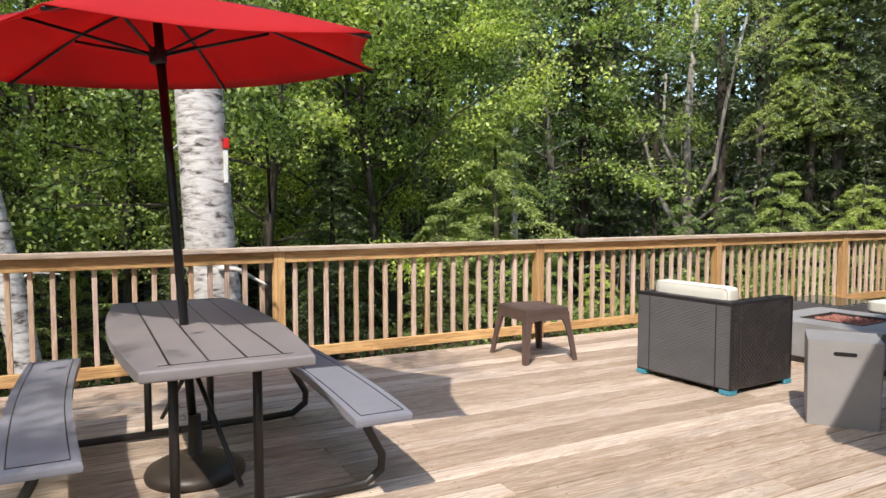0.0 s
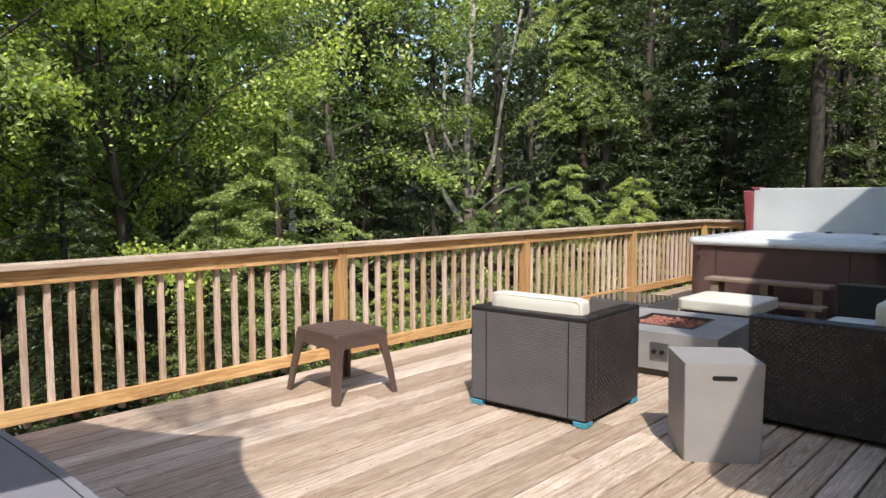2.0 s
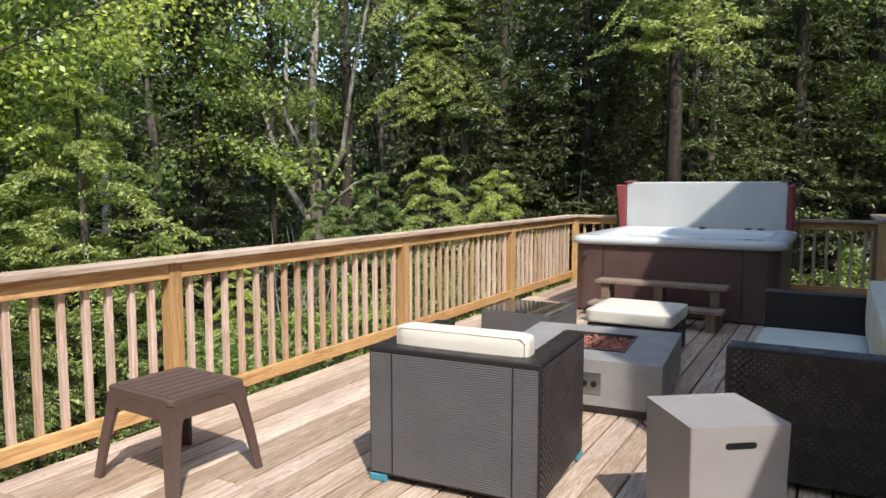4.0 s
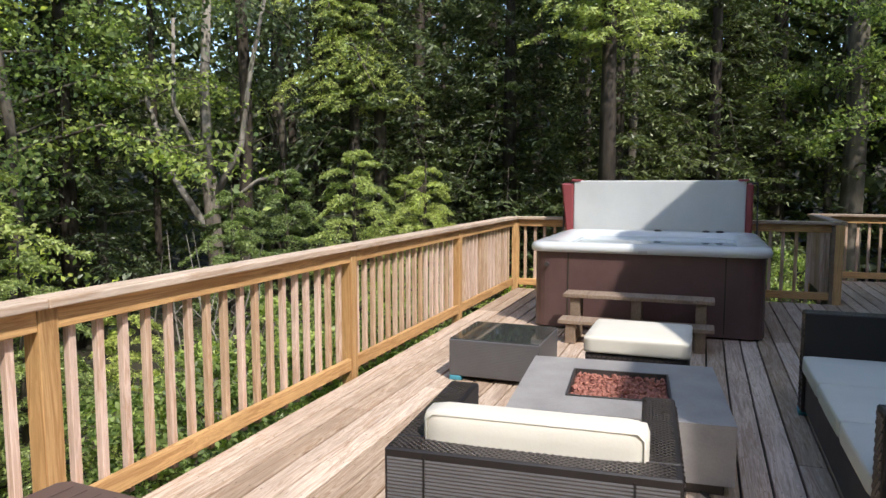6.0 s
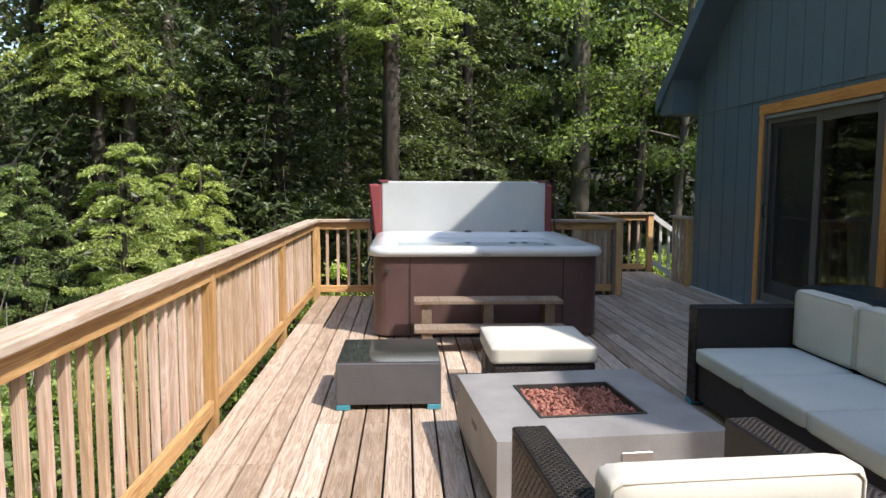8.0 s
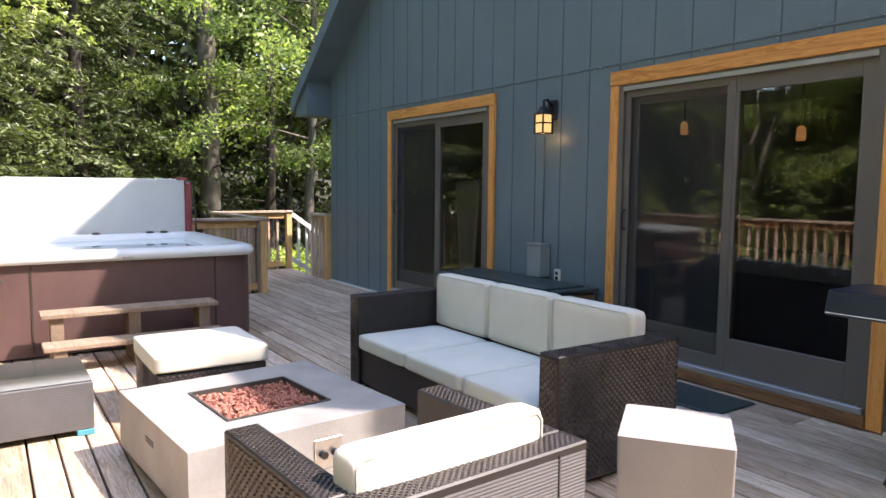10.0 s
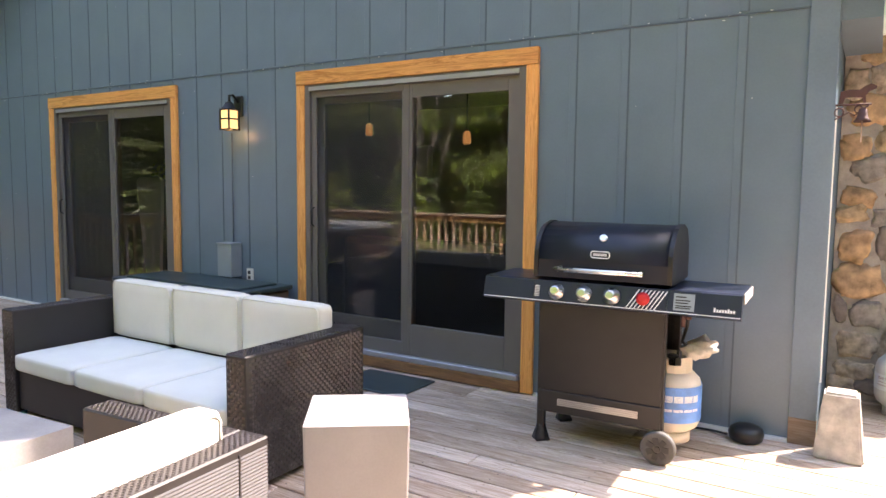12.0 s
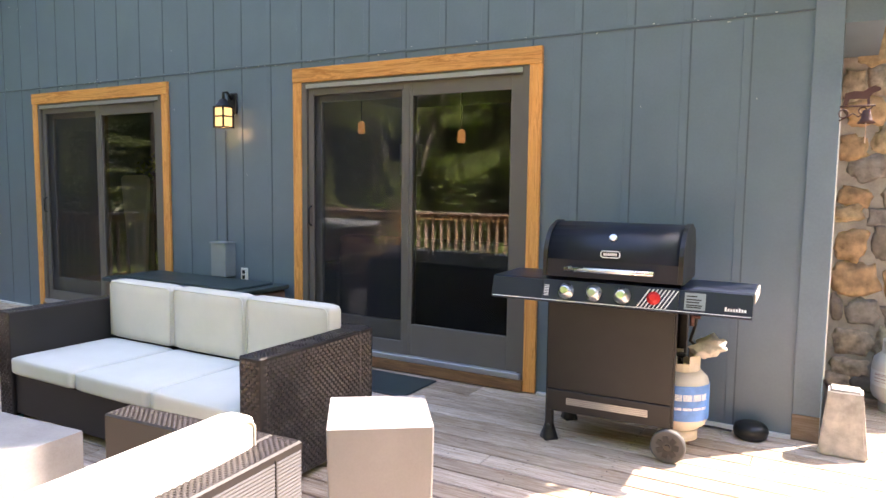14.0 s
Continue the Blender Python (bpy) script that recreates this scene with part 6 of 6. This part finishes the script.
part("panel_print", bm, WPRINT, t)
# lid
bm = bmesh.new()
arc = [(-0.225, 0.935), (-0.225, 1.02)] + [(-0.225 + 0.20 * (1 - math.cos(a)) , 1.02 + 0.17 * math.sin(a)) for a in (radians(14 * k) for k in range(1, 7))] + [(0.0, 1.197), (0.05, 1.195), (0.14, 1.17), (0.19, 1.10), (0.2, 0.935)]
arc = [(y, 0.935 + (z - 0.935) * 1.12) for y, z in arc]
extrude_x(bm, arc, -0.345, 0.345)
for f in bm.faces:
    f.smooth = len(f.verts) == 4 and f.calc_area() < 0.06
lid = part("lid", bm, GRILLB, t, "glossy black-blue hood")
for s in (-1, 1):
    bm = bmesh.new()
    extrude_x(bm, [(y * 1.02, 0.935 + (z - 0.935) * 1.02) for y, z in arc], s * 0.358 - 0.012, s * 0.358 + 0.012)
    part("lid_end", bm, GRILLP, t)
bm = bmesh.new()
tube(bm, [(-0.22, -0.225, 0.985), (-0.22, -0.275, 0.985)], 0.014, 12)
tube(bm, [(0.22, -0.225, 0.985), (0.22, -0.275, 0.985)], 0.014, 12)
tube(bm, [(-0.235, -0.275, 0.985), (0.235, -0.275, 0.985)], 0.013, 14)
part("handle", bm, CHROME, t, "polished steel bar handle")
gm = Matrix.Translation((0.0, -0.17, 1.15)) @ Matrix.Rotation(radians(58), 4, "X")
bm = bmesh.new()
lathe(bm, ((0.022, 0.0), (0.022, 0.014), (0.016, 0.018)), 24)
bmesh.ops.transform(bm, matrix=gm, verts=bm.verts)
part("thermometer", bm, CHROME, t, "round steel thermometer")
bm = bmesh.new()
box(bm, -0.045, 0.045, -0.2285, -0.218, 1.06, 1.08)
bd = part("badge", bm, GRILLP, t, "small dark name plate with a white rim")
bm = bmesh.new()
tube(bm, [(x, -0.2295, z) for x, z in rounded(-0.05, 0.05, 1.053, 1.087, 0.012, 3)] + [(0.05, -0.2295, 1.075)], 0.003, 6)
for k in range(7):
    box(bm, -0.036 + k * 0.0105, -0.029 + k * 0.0105, -0.2305, -0.2286, 1.063, 1.077)
part("rim", bm, WPRINT, bd, "white rim and plain marks")
bm = bmesh.new()
tube(bm, [(0.42, 0.0, 0.80), (0.41, 0.02, 0.7), (0.38, 0.05, 0.6), (0.43, 0.08, 0.55)], 0.009, 8)
part("gas_hose", bm, BLACKM, t)
bm = bmesh.new()
tube(bm, [(0.40, -0.05, 0.79), (0.40, -0.05, 0.70)], 0.012, 10)
tube(bm, [(0.40, -0.05, 0.75), (0.44, -0.05, 0.75)], 0.01, 10)
part("brass_fitting", bm, BROWNM, t, "brass gas fitting")
bm = bmesh.new()
bmesh.ops.create_icosphere(bm, subdivisions=3, radius=0.07)
for v in bm.verts:
    v.co = Vector((v.co.x * 1.15, v.co.y, v.co.z * 0.8 - 0.25 * v.co.x)) * (1 + 0.65 * noise.noise(v.co * 34))
for f in bm.faces:
    f.smooth = True
part("cloth", bm, RAG, tagged(thing("crumpled_rag", (-3.47, -4.68, 0.585), "crumpled pale rag on the gas bottle", "cloth"), ""))

# ---- inside the rooms ----
t = thing("indoor_couch", (-1.1, -6.4, 0.07), "charcoal cloth couch seen through the sliding door", "sofa")
part("seat", boxes((-1.1, 1.1, -0.4, 0.25, 0.05, 0.45), bevel=0.05, seg=2), COUCHM, t)
part("backrest", boxes((-1.1, 1.1, 0.26, 0.5, 0.05, 0.88), bevel=0.06, seg=2), COUCHM, t)
for s in (-1, 1):
    part("arm", boxes((s * 1.2 - 0.095, s * 1.2 + 0.095, -0.4, 0.5, 0.05, 0.62), bevel=0.04, seg=2), COUCHM, t)
t = thing("leaning_board", (3.78, -6.55, 0.07), "white board leaning upright inside the room", "board")
bm = bmesh.new()
vs = [bm.verts.new((x, y, z)) for y in (-0.02, 0.02) for x, z in ((-0.16, 0.0), (0.10, 0.0), (0.26, 1.38), (0.20, 1.43), (-0.20, 1.43), (-0.26, 1.38))]
bm.faces.new(vs[:6])
bm.faces.new(vs[6:][::-1])
for i in range(6):
    j = (i + 1) % 6
    bm.faces.new((vs[i], vs[6 + i], vs[6 + j], vs[j]))
bmesh.ops.recalc_face_normals(bm, faces=bm.faces[:])
part("body", bm, WHITEP, t)
t = thing("stand", (3.82, -6.9, 0.07), "dark narrow plant stand inside the room", "stand")
part("top", boxes((-0.2, 0.2, -0.2, 0.2, 1.32, 1.36), bevel=0.005), GRILLP, t)
for sx in (-0.17, 0.17):
    for sy in (-0.17, 0.17):
        part("leg", boxes((sx - 0.015, sx + 0.015, sy - 0.015, sy + 0.015, 0.0, 1.32)), GRILLP, t)
t = thing("potted_plant", (3.82, -6.9, 1.431), "leafy green houseplant in a dark pot on the stand", "plant")
bm = bmesh.new()
lathe(bm, ((0.05, 0.0), (0.075, 0.1), (0.08, 0.11), (0.06, 0.1), (0.0, 0.09)), 16)
part("pot", bm, GRILLP, t)
nr2 = np.random.default_rng(8)
part("foliage", leaf_mesh("foliage", nr2.normal(size=(160, 3)) * np.array((0.11, 0.11, 0.08)) + np.array((0, 0, 0.17)), 0.07, LEAF, nr2, 0.4), LEAF, t)
# white panel in place of a bright, window-like spot on the back wall
t = thing("wall_cabinet", (1.28, -9.19, 1.55), "small pale panel standing in for a bright daylit spot inside the room", "cabinet")
part("body", boxes((-0.15, 0.15, 0.0, 0.12, 0.0, 0.44), bevel=0.01), WHITEP, t)
for x, y, z in ((0.47, -6.9, 2.02), (-0.75, -6.9, 1.9)):
    t = thing("pendant_lamp", (x, y, z), "amber glass pendant lamp hanging indoors", "ceiling lamp")
    bm = bmesh.new()
    lathe(bm, ((0.015, 0.07), (0.035, 0.05), (0.04, -0.04), (0.03, -0.06)), 16)
    part("shade", bm, AMBER, t)
    bm = bmesh.new()
    tube(bm, [(0, 0, 0.08), (0, 0, 2.5 - z)], 0.008, 6)
    part("stem", bm, BLACKM, t)
